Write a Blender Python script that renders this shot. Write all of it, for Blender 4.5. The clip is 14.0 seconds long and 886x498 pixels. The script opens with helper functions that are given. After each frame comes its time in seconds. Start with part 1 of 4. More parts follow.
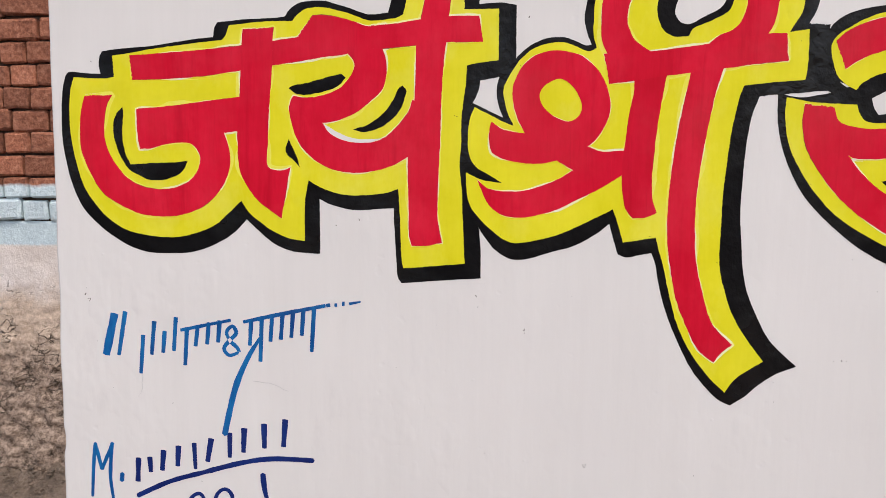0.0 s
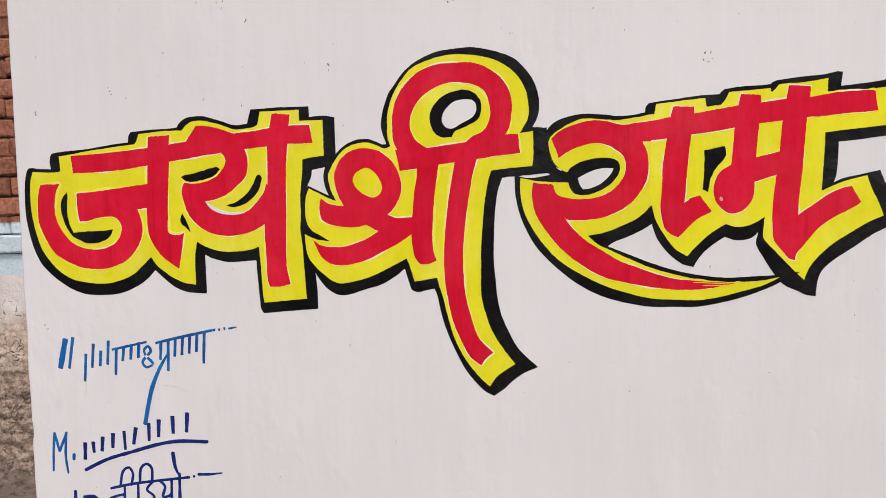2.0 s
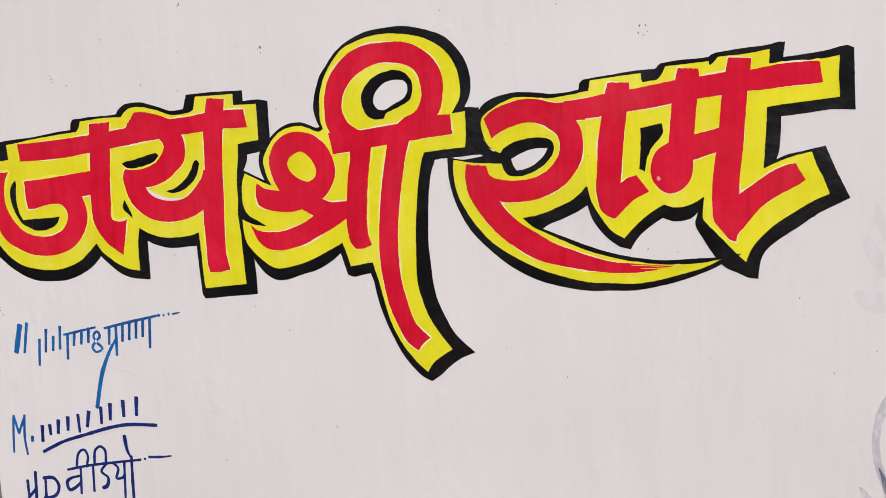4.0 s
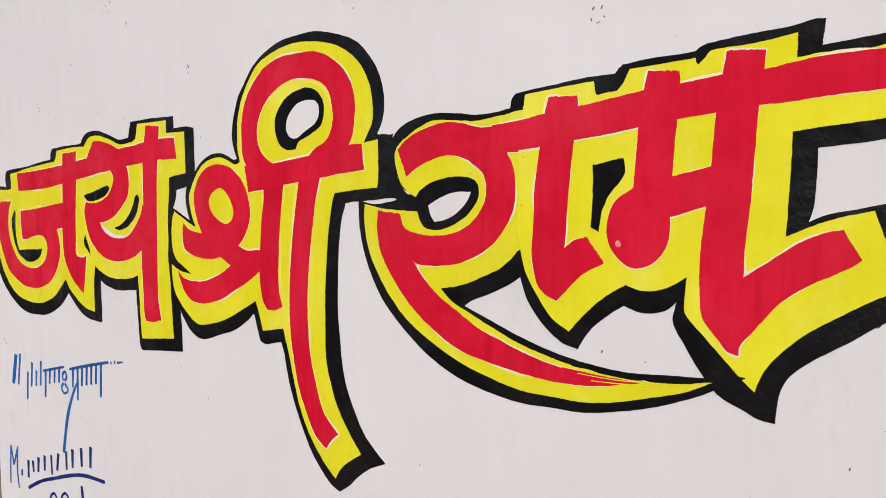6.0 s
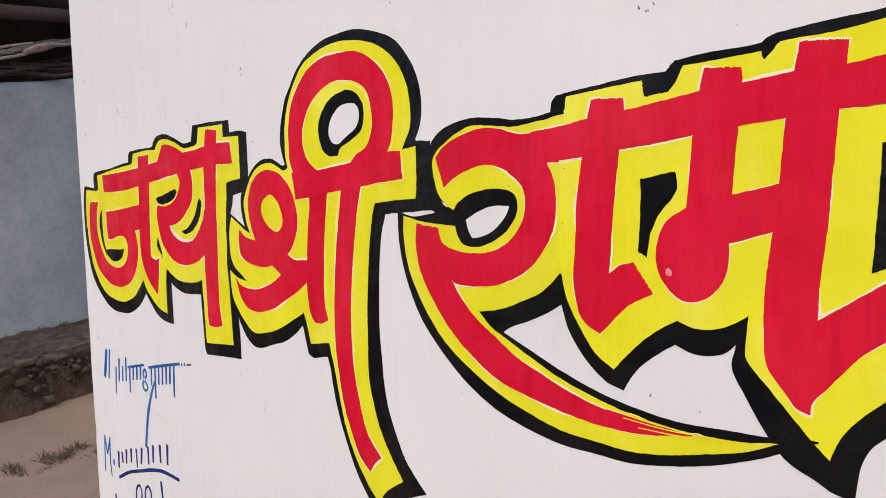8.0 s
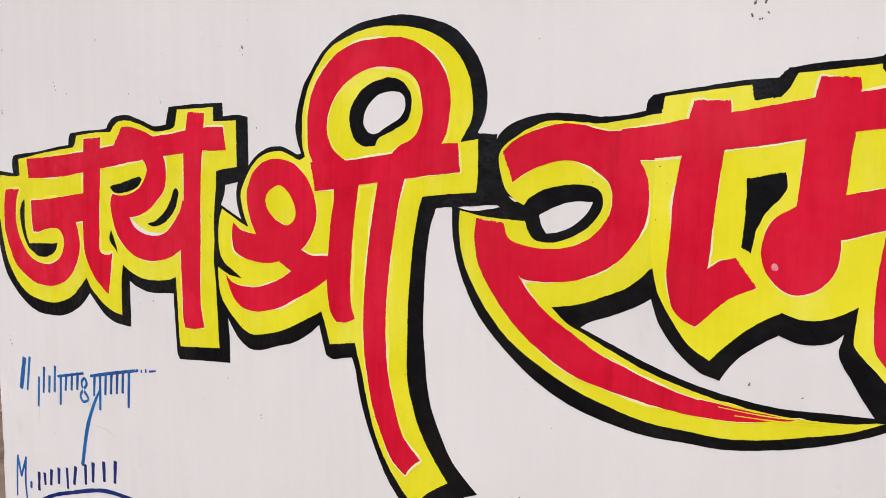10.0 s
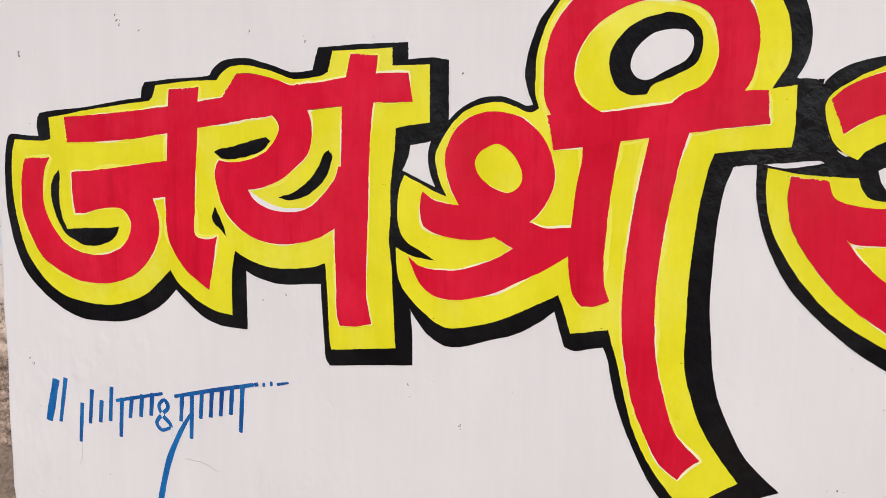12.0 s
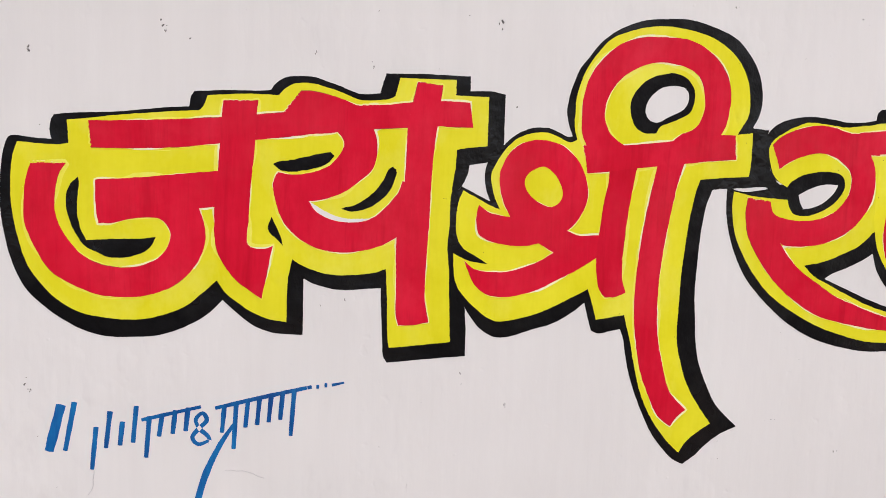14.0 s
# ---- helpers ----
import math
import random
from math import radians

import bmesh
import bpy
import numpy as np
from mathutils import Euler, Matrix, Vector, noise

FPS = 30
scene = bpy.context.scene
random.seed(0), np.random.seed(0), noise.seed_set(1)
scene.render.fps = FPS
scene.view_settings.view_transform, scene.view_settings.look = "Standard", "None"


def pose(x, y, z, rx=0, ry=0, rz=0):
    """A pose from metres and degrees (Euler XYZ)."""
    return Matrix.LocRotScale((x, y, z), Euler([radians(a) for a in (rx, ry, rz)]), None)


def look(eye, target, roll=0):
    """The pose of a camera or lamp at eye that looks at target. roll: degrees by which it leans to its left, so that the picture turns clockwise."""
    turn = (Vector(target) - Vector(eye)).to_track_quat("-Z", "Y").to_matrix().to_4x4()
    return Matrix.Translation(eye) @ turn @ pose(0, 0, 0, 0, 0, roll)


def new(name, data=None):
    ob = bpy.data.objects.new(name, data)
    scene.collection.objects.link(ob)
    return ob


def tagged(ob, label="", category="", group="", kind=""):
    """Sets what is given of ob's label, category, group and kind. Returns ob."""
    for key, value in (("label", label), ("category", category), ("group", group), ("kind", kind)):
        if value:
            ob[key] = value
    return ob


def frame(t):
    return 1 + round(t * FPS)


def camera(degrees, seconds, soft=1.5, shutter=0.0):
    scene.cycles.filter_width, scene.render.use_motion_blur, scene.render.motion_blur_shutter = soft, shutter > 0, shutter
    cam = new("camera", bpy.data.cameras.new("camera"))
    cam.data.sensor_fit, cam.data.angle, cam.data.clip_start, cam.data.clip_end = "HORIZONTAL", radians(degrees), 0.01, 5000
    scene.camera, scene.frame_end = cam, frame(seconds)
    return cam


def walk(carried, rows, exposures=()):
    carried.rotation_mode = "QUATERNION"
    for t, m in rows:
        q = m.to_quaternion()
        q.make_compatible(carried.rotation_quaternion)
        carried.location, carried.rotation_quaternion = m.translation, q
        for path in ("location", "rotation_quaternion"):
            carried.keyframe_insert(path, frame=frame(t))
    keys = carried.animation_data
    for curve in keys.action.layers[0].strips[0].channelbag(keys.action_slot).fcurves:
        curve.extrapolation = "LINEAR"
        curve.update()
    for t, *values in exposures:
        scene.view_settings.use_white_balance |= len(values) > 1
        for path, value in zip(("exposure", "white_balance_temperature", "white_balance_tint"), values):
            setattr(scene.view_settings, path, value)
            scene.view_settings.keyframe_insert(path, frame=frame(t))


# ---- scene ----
# ---------------------------------------------------------------- camera
cam = camera(60.9, 14.0, soft=0.75)
PATH = [
    (0, (0.104, -0.936, 1.37), (-0.108, 1.043, 1.172), 0.2),
    (0.5, (0.139, -1.006, 1.412), (0.057, 0.982, 1.208), -0.3),
    (1, (0.251, -1.069, 1.404), (0.166, 0.926, 1.295), -0.1),
    (1.5, (0.365, -1.15, 1.439), (0.196, 0.837, 1.293), -1.2),
    (2, (0.445, -1.275, 1.455), (0.182, 0.701, 1.282), -1.3),
    (2.5, (0.473, -1.403, 1.468), (0.266, 0.574, 1.244), -0.3),
    (2.7, (0.49, -1.422, 1.47), (0.289, 0.556, 1.245), -0.2),
    (4.8, (0.818, -0.992, 1.441), (0.14, 0.878, 1.226), -2.0),
    (5, (0.886, -0.933, 1.437), (0.114, 0.905, 1.275), -1.2),
    (5.5, (0.987, -0.802, 1.458), (0.011, 0.933, 1.27), -1.4),
    (6, (1.0, -0.723, 1.467), (-0.098, 0.943, 1.333), -0.6),
    (6.5, (0.962, -0.663, 1.488), (-0.203, 0.957, 1.34), -1.4),
    (7, (0.982, -0.615, 1.496), (-0.26, 0.946, 1.351), -2.7),
    (7.5, (1.016, -0.591, 1.501), (-0.34, 0.866, 1.308), -1.4),
    (7.7, (1.031, -0.591, 1.506), (-0.34, 0.851, 1.31), -1.4),
    (9.8, (0.861, -0.707, 1.504), (-0.215, 0.969, 1.316), 0.7),
    (10, (0.812, -0.732, 1.503), (-0.186, 0.99, 1.3), 0.4),
    (10.5, (0.68, -0.779, 1.494), (-0.181, 1.009, 1.254), 1.2),
    (11, (0.559, -0.751, 1.477), (-0.13, 1.112, 1.242), 0.8),
    (11.5, (0.428, -0.74, 1.472), (-0.221, 1.135, 1.219), 0.0),
    (12, (0.305, -0.783, 1.465), (-0.23, 1.131, 1.238), 0.2),
    (12.5, (0.14, -0.829, 1.47), (-0.189, 1.13, 1.235), -0.9),
    (13, (0.033, -0.85, 1.465), (-0.1, 1.133, 1.247), 1.0),
    (13.5, (-0.026, -0.917, 1.473), (0.088, 1.068, 1.254), 1.9),
    (14, (-0.134, -0.934, 1.463), (0.187, 1.032, 1.283), 1.8),
]
walk(cam, [(t, look(eye, target, roll)) for t, eye, target, roll in PATH], exposures=[(0.0, 0.39), (2.5, 0.41), (7.5, 0.48), (11.5, 0.50), (13.0, 0.48), (14.0, 0.45)])

# ---------------------------------------------------------------- light: bright hazy day, the painted wall in soft light
world = bpy.data.worlds.new("world")
scene.world = world
world.use_nodes = True
wn = world.node_tree
sky = wn.nodes.new("ShaderNodeTexSky")
sky.sky_type, sky.sun_disc = "NISHITA", False
sky.sun_elevation, sky.sun_rotation = radians(57), radians(144)
sky.air_density, sky.dust_density, sky.ozone_density = 1.0, 4.0, 1.0
wn.links.new(sky.outputs[0], wn.nodes["Background"].inputs[0])
wn.nodes["Background"].inputs[1].default_value = 0.15
sun = new("sun", bpy.data.lights.new("sun", "SUN"))
sun.data.energy, sun.data.angle, sun.data.color = 0.85, radians(16), (1.0, 0.96, 0.92)
sun.matrix_world = look((0.75, -1.05, 2.0), (0, 0, 0))


# ---------------------------------------------------------------- materials
def material(name, rough=0.8, metal=0.0):
    m = bpy.data.materials.new(name)
    m.use_nodes = True
    b = m.node_tree.nodes["Principled BSDF"]
    b.inputs["Roughness"].default_value, b.inputs["Metallic"].default_value = rough, metal
    return m, m.node_tree, b


def node(tree, kind, **values):
    n = tree.nodes.new(kind)
    for key, value in values.items():
        n.inputs[key].default_value = value
    return n


def coords(tree, scale=(1, 1, 1)):
    c = tree.nodes.new("ShaderNodeNewGeometry")
    m = node(tree, "ShaderNodeMapping", Scale=scale)
    tree.links.new(c.outputs["Position"], m.inputs["Vector"])
    return m.outputs[0]


def scaled(tree, vec, scale):
    m = node(tree, "ShaderNodeMapping", Scale=scale)
    tree.links.new(vec, m.inputs["Vector"])
    return m.outputs[0]


def node_colour(tree, scale):
    n = node(tree, "ShaderNodeTexNoise", Scale=scale, Detail=3.0)
    tree.links.new(coords(tree), n.inputs["Vector"])
    return n.outputs["Color"]


def noise_tex(tree, vec, scale, detail=4.0, rough=0.6):
    n = node(tree, "ShaderNodeTexNoise", Scale=scale, Detail=detail, Roughness=rough)
    tree.links.new(vec, n.inputs["Vector"])
    return n.outputs["Fac"]


def ramp(tree, fac, stops):
    r = tree.nodes.new("ShaderNodeValToRGB")
    while len(r.color_ramp.elements) < len(stops):
        r.color_ramp.elements.new(0.5)
    for e, (p, c) in zip(r.color_ramp.elements, stops):
        e.position, e.color = p, (*c, 1) if len(c) == 3 else (c[0], c[0], c[0], 1)
    tree.links.new(fac, r.inputs[0])
    return r.outputs[0]


def mix(tree, fac, a, b, blend="MIX"):
    m = tree.nodes.new("ShaderNodeMix")
    m.data_type, m.blend_type = "RGBA", blend
    for value, socket in ((fac, m.inputs["Factor"]), (a, m.inputs["A"]), (b, m.inputs["B"])):
        socket = [s for s in m.inputs if s.name == socket.name and s.type == ("VALUE" if socket.name == "Factor" else "RGBA")][0]
        if isinstance(value, (int, float)):
            socket.default_value = value
        elif isinstance(value, tuple):
            socket.default_value = (*value, 1)
        else:
            tree.links.new(value, socket)
    return [o for o in m.outputs if o.type == "RGBA"][0]


def bump(tree, shader, height, strength, distance=0.002, under=None):
    b = node(tree, "ShaderNodeBump", Strength=strength, Distance=distance)
    tree.links.new(height, b.inputs["Height"])
    if under:
        tree.links.new(under, b.inputs["Normal"])
    tree.links.new(b.outputs[0], shader.inputs["Normal"])
    return b.outputs[0]


def math_node(tree, op, a, b):
    n = tree.nodes.new("ShaderNodeMath")
    n.operation = op
    for value, socket in ((a, n.inputs[0]), (b, n.inputs[1])):
        if isinstance(value, (int, float)):
            socket.default_value = value
        else:
            tree.links.new(value, socket)
    return n.outputs[0]


def uneven_wall(t, shader):
    """The relief of the hand-trowelled wall, which every coat of paint on it follows."""
    low = bump(t, shader, noise_tex(t, coords(t, (1, 1, 0.7)), 5, 3, 0.5), 0.5, 0.010)
    dents = noise_tex(t, coords(t, (1, 1, 0.6)), 16, 3, 0.45)
    low = bump(t, shader, ramp(t, dents, [(0.58, (0,)), (0.76, (1,))]), 0.14, 0.003, low)
    patchy = ramp(t, noise_tex(t, coords(t), 3.5, 3, 0.6), [(0.44, (0.08,)), (0.66, (1,))])
    knobs = noise_tex(t, coords(t, (1, 1, 0.7)), 28, 2, 0.5)
    low = bump(t, shader, math_node(t, "MULTIPLY", ramp(t, knobs, [(0.50, (0,)), (0.85, (1,))]), patchy), 0.22, 0.005, low)
    lumps = t.nodes.new("ShaderNodeTexVoronoi")
    lumps.inputs["Scale"].default_value, lumps.inputs["Randomness"].default_value = 26, 1
    t.links.new(coords(t), lumps.inputs["Vector"])
    few = ramp(t, lumps.outputs["Color"], [(0.72, (0,)), (0.80, (1,))])
    height = math_node(t, "MULTIPLY", ramp(t, lumps.outputs["Distance"], [(0.0, (1,)), (0.06, (0,))]), few)
    low = bump(t, shader, height, 0.22, 0.0012, low)
    pits = noise_tex(t, coords(t), 46, 2, 0.4)
    return bump(t, shader, ramp(t, pits, [(0.20, (0,)), (0.32, (1,))]), 0.25, 0.0012, low)


def whitewash():
    """Distempered plaster: faint upright brush marks, grey scuffs, pits."""
    m, t, b = material("whitewashed_plaster", 0.7)
    b.inputs["Specular IOR Level"].default_value = 0.3
    streak = noise_tex(t, coords(t, (1, 1, 0.05)), 70, 6, 0.75)
    broad = noise_tex(t, coords(t, (1, 1, 0.10)), 22, 5, 0.65)
    cloud = noise_tex(t, coords(t), 1.6, 5)
    scuff = noise_tex(t, coords(t, (1, 1, 0.45)), 9, 6, 0.7)
    fine = noise_tex(t, coords(t), 300, 4)
    c = ramp(t, cloud, [(0.3, (0.705, 0.681, 0.656)), (0.7, (0.785, 0.761, 0.735))])
    c = mix(t, 0.12, c, ramp(t, streak, [(0.35, (0.66, 0.64, 0.63)), (0.65, (0.785, 0.765, 0.755))]))
    c = mix(t, 0.14, c, ramp(t, broad, [(0.32, (0.64, 0.62, 0.60)), (0.66, (0.80, 0.78, 0.77))]))
    c = mix(t, ramp(t, scuff, [(0.60, (0,)), (0.78, (0.42,))]), c, (0.56, 0.53, 0.52))
    t.links.new(c, b.inputs["Base Color"])
    low = uneven_wall(t, b)
    mid = bump(t, b, broad, 0.22, 0.0016, low)
    mid = bump(t, b, streak, 0.16, 0.0007, mid)
    bump(t, b, fine, 0.10, 0.0004, mid)
    return m


def enamel(name, dark, light, rough=0.42, streaky=0.22, sheen=0.3, pale=None, lines=None, wrinkle=0.0):
    """Brushed sign paint: loose upright brush lines, an uneven gloss, and pale patches: thin coat on yellow, painted
    gloss haze on red.
    """
    m, t, b = material(name, rough)
    info = t.nodes.new("ShaderNodeObjectInfo")
    shift = mix(t, 0.012, coords(t), node_colour(t, 6.0))
    brush = noise_tex(t, scaled(t, shift, (1, 1, 0.10)), 130, 5, 0.7)
    patch = noise_tex(t, coords(t), 14, 4)
    c = ramp(t, patch, [(0.3, dark), (0.68, light)])
    c = mix(t, streaky, c, ramp(t, brush, [(0.32, dark), (0.68, light)]))
    if pale:
        c = mix(t, ramp(t, noise_tex(t, coords(t, (1, 1, 0.6)), 9, 6, 0.65), [(0.50, (0,)), (0.74, (0.85,))]), c, pale)
    if lines:
        c = mix(t, ramp(t, noise_tex(t, scaled(t, shift, (1, 1, 0.06)), 60, 5, 0.7), [(0.54, (0,)), (0.72, (0.6,))]), c, lines)
    hue = node(t, "ShaderNodeHueSaturation")
    t.links.new(c, hue.inputs["Color"])
    t.links.new(math_node(t, "ADD", math_node(t, "MULTIPLY", info.outputs["Random"], 0.10), 0.95), hue.inputs["Value"])
    t.links.new(hue.outputs[0], b.inputs["Base Color"])
    where = noise_tex(t, coords(t), 6, 4, 0.6)
    t.links.new(ramp(t, where, [(0.44, (min(1.0, rough + 0.2),)), (0.60, (rough - 0.08,))]), b.inputs["Roughness"])
    t.links.new(ramp(t, where, [(0.46, (sheen * 0.3,)), (0.64, (sheen,))]), b.inputs["Specular IOR Level"])
    low = uneven_wall(t, b)
    if wrinkle:
        low = bump(t, b, noise_tex(t, coords(t, (1, 1, 0.8)), 42, 4, 0.6), wrinkle, 0.004, low)
    bump(t, b, brush, 0.22, 0.0009, low)
    return m


def faded_paint(name, colour, cover, worn=0.36):
    """Old distemper paint, half rubbed off down to the wash below."""
    m, t, b = material(name, 0.85)
    wear = noise_tex(t, coords(t, (1, 1, 0.5)), 60, 5, 0.7)
    c = mix(t, ramp(t, wear, [(worn, (1 - cover,)), (worn + 0.26, (1,))]), colour, (0.72, 0.70, 0.692))
    t.links.new(c, b.inputs["Base Color"])
    return m


def brick_material():
    m, t, b = material("fired_brick", 0.92)
    info = t.nodes.new("ShaderNodeObjectInfo")
    grain = noise_tex(t, coords(t), 60, 6, 0.7)
    blotch = noise_tex(t, coords(t), 12, 4)
    c = ramp(t, blotch, [(0.3, (0.24, 0.085, 0.05)), (0.55, (0.38, 0.15, 0.09)), (0.75, (0.46, 0.235, 0.165))])
    c = mix(t, 0.72, c, ramp(t, grain, [(0.3, (0.10, 0.034, 0.022)), (0.5, (0.36, 0.135, 0.075)), (0.7, (0.60, 0.29, 0.185))]))
    hue = node(t, "ShaderNodeHueSaturation", Saturation=1.02)
    t.links.new(c, hue.inputs["Color"])
    t.links.new(math_node(t, "ADD", math_node(t, "MULTIPLY", info.outputs["Random"], 0.5), 0.66), hue.inputs["Value"])
    s = t.nodes.new("ShaderNodeSeparateXYZ")
    t.links.new(coords(t), s.inputs[0])
    edge = math_node(t, "ADD", s.outputs["Z"], math_node(t, "MULTIPLY", math_node(t, "SUBTRACT", blotch, 0.5), 0.03))
    wash = ramp(t, grain, [(0.3, (0.40, 0.51, 0.55)), (0.45, (0.62, 0.74, 0.78)), (0.7, (0.72, 0.82, 0.85))])
    c = mix(t, ramp(t, math_node(t, "MULTIPLY", edge, 0.5), [(0.659, (1,)), (0.662, (0,))]), hue.outputs[0], wash)
    t.links.new(c, b.inputs["Base Color"])
    low = bump(t, b, noise_tex(t, coords(t), 25, 4, 0.6), 0.8, 0.012)
    bump(t, b, grain, 0.9, 0.006, low)
    return m


def rough_material(name, stops, scale, grain=90, strength=0.6, depth=0.01, rough=0.95):
    m, t, b = material(name, rough)
    big = noise_tex(t, coords(t), scale, 6, 0.65)
    small = noise_tex(t, coords(t), grain, 5, 0.7)
    c = mix(t, 0.4, ramp(t, big, stops), ramp(t, small, stops))
    t.links.new(c, b.inputs["Base Color"])
    low = bump(t, b, big, strength, depth * 3)
    bump(t, b, small, strength, depth, low)
    return m


def old_plaster():
    """Lower wall: blue band, white wash below it, bare mud plaster towards the foot, each edge ragged."""
    m, t, b = material("banded_old_plaster", 0.92)
    g = t.nodes.new("ShaderNodeNewGeometry")
    s = t.nodes.new("ShaderNodeSeparateXYZ")
    t.links.new(g.outputs["Position"], s.inputs[0])
    wob = noise_tex(t, coords(t), 6, 6, 0.7)
    fine = noise_tex(t, coords(t), 70, 5, 0.7)
    up = math_node(t, "ADD", s.outputs["Z"], math_node(t, "MULTIPLY", math_node(t, "SUBTRACT", wob, 0.5), 0.34))
    blue = ramp(t, fine, [(0.3, (0.50, 0.62, 0.66)), (0.7, (0.68, 0.80, 0.84))])
    white = ramp(t, wob, [(0.3, (0.64, 0.56, 0.50)), (0.6, (0.80, 0.73, 0.685))])
    tan = mix(t, 0.55, ramp(t, wob, [(0.3, (0.60, 0.455, 0.345)), (0.7, (0.80, 0.66, 0.54))]), ramp(t, fine, [(0.38, (0.34, 0.24, 0.17)), (0.60, (0.80, 0.65, 0.52))]))
    layers = noise_tex(t, coords(t, (1.6, 1.6, 7)), 5, 6, 0.7)
    tan = mix(t, 0.28, tan, ramp(t, layers, [(0.36, (0.16, 0.11, 0.08)), (0.46, (0.46, 0.36, 0.27)), (0.6, (0.72, 0.59, 0.47))]))
    mud = mix(t, 0.5, ramp(t, noise_tex(t, coords(t, (1, 1, 1.6)), 26, 6, 0.75), [(0.40, (0.10, 0.064, 0.044)), (0.5, (0.31, 0.222, 0.165)), (0.60, (0.54, 0.415, 0.325))]), ramp(t, fine, [(0.40, (0.075, 0.048, 0.033)), (0.60, (0.52, 0.40, 0.315))]))
    tan = mix(t, ramp(t, math_node(t, "MULTIPLY", up, 0.5), [(0.29, (0,)), (0.35, (1,))]), mud, tan)
    c = mix(t, ramp(t, math_node(t, "MULTIPLY", up, 0.5), [(0.41, (0,)), (0.48, (1,))]), tan, white)
    edge = math_node(t, "ADD", s.outputs["Z"], math_node(t, "MULTIPLY", math_node(t, "SUBTRACT", fine, 0.5), 0.02))
    c = mix(t, ramp(t, math_node(t, "MULTIPLY", edge, 0.5), [(0.5385, (0,)), (0.5425, (1,))]), c, blue)
    shift = node(t, "ShaderNodeTexNoise", Scale=9.0, Detail=5.0)
    t.links.new(coords(t), shift.inputs["Vector"])
    low = bump(t, b, wob, 0.4, 0.02)
    for scale, width, lowest, highest in ((5.5, 0.012, 0.46, 0.54), (15.0, 0.035, 0.34, 0.46)):
        cracks = t.nodes.new("ShaderNodeTexVoronoi")
        cracks.feature = "DISTANCE_TO_EDGE"
        cracks.inputs["Scale"].default_value = scale
        t.links.new(mix(t, 0.16, coords(t, (1, 1, 2.4)), shift.outputs["Color"]), cracks.inputs["Vector"])
        line = ramp(t, cracks.outputs["Distance"], [(width * 0.4, (1,)), (width * 1.6, (0,))])
        below = ramp(t, math_node(t, "MULTIPLY", up, 0.5), [(lowest, (0.9,)), (highest, (0,))])
        gap = math_node(t, "MULTIPLY", line, below)
        gap = math_node(t, "MULTIPLY", gap, ramp(t, noise_tex(t, coords(t), 11, 3), [(0.50, (0,)), (0.60, (1,))]))
        c = mix(t, gap, c, (0.085, 0.06, 0.042))
        low = bump(t, b, math_node(t, "SUBTRACT", 1, gap), 0.7, 0.012, low)
    t.links.new(c, b.inputs["Base Color"])
    bump(t, b, fine, 0.65, 0.005, low)
    return m


WHITE = whitewash()
# pale: the hazy gloss on the red, put into its colour
RED = enamel("red_enamel", (0.54, 0.004, 0.020), (0.69, 0.009, 0.038), 0.38, 0.4, 0.26, pale=(0.74, 0.022, 0.055), lines=(0.46, 0.003, 0.018))
YELLOW = enamel("yellow_enamel", (0.73, 0.67, 0.010), (0.85, 0.785, 0.034), 0.42, 0.22, 0.2, pale=(0.86, 0.82, 0.12))
BLACK = enamel("black_enamel", (0.002, 0.002, 0.0025), (0.006, 0.0055, 0.006), 0.34, 0.22, 0.33, wrinkle=1.0)
BLUE = enamel("blue_enamel", (0.006, 0.035, 0.19), (0.010, 0.19, 0.48), 0.4, 0.45)
NAVY = enamel("navy_enamel", (0.006, 0.010, 0.09), (0.010, 0.035, 0.20), 0.4, 0.3)
VINE = faded_paint("faded_grey_paint", (0.46, 0.455, 0.49), 0.9, 0.44)
SLATE = faded_paint("slate_grey_paint", (0.10, 0.115, 0.165), 0.95, 0.47)
SMUDGE = faded_paint("faded_smudge", (0.60, 0.575, 0.565), 0.5)
PINK = faded_paint("faded_pink_paint", (0.64, 0.40, 0.41), 0.8)
OCHRE = faded_paint("faded_ochre_paint", (0.66, 0.58, 0.40), 0.85, 0.44)
RUBBED = rough_material("rubbed_red", [(0.3, (0.72, 0.16, 0.20)), (0.7, (0.78, 0.38, 0.40))], 90, strength=0.05, depth=0.0005, rough=0.6)
CREAM = rough_material("thin_cream_paint", [(0.34, (0.84, 0.79, 0.16)), (0.5, (0.85, 0.82, 0.48)), (0.66, (0.80, 0.77, 0.68))], 26, 140, strength=0.05, depth=0.0005, rough=0.7)
THIN = rough_material("thin_yellow_paint", [(0.36, (0.80, 0.75, 0.015)), (0.64, (0.85, 0.80, 0.14))], 30, 160, strength=0.05, depth=0.0005, rough=0.6)
# bare plaster of the chips; dark tones paint in the shade inside the pits
CHIP = rough_material("chip_grey_with_pit_shade", [(0.35, (0.05, 0.045, 0.042)), (0.65, (0.34, 0.31, 0.30))], 160, 400)
CRACK = rough_material("hairline_crack", [(0.3, (0.60, 0.58, 0.57)), (0.7, (0.70, 0.68, 0.67))], 60, 200)
EDGING = rough_material("smeared_dark_paint", [(0.3, (0.10, 0.012, 0.008)), (0.7, (0.42, 0.10, 0.03))], 60, strength=0.05, depth=0.0005, rough=0.6)
BRICK = brick_material()
MORTAR = rough_material("dark_mud_mortar", [(0.3, (0.04, 0.024, 0.017)), (0.7, (0.12, 0.075, 0.056))], 20)
PLASTER = old_plaster()
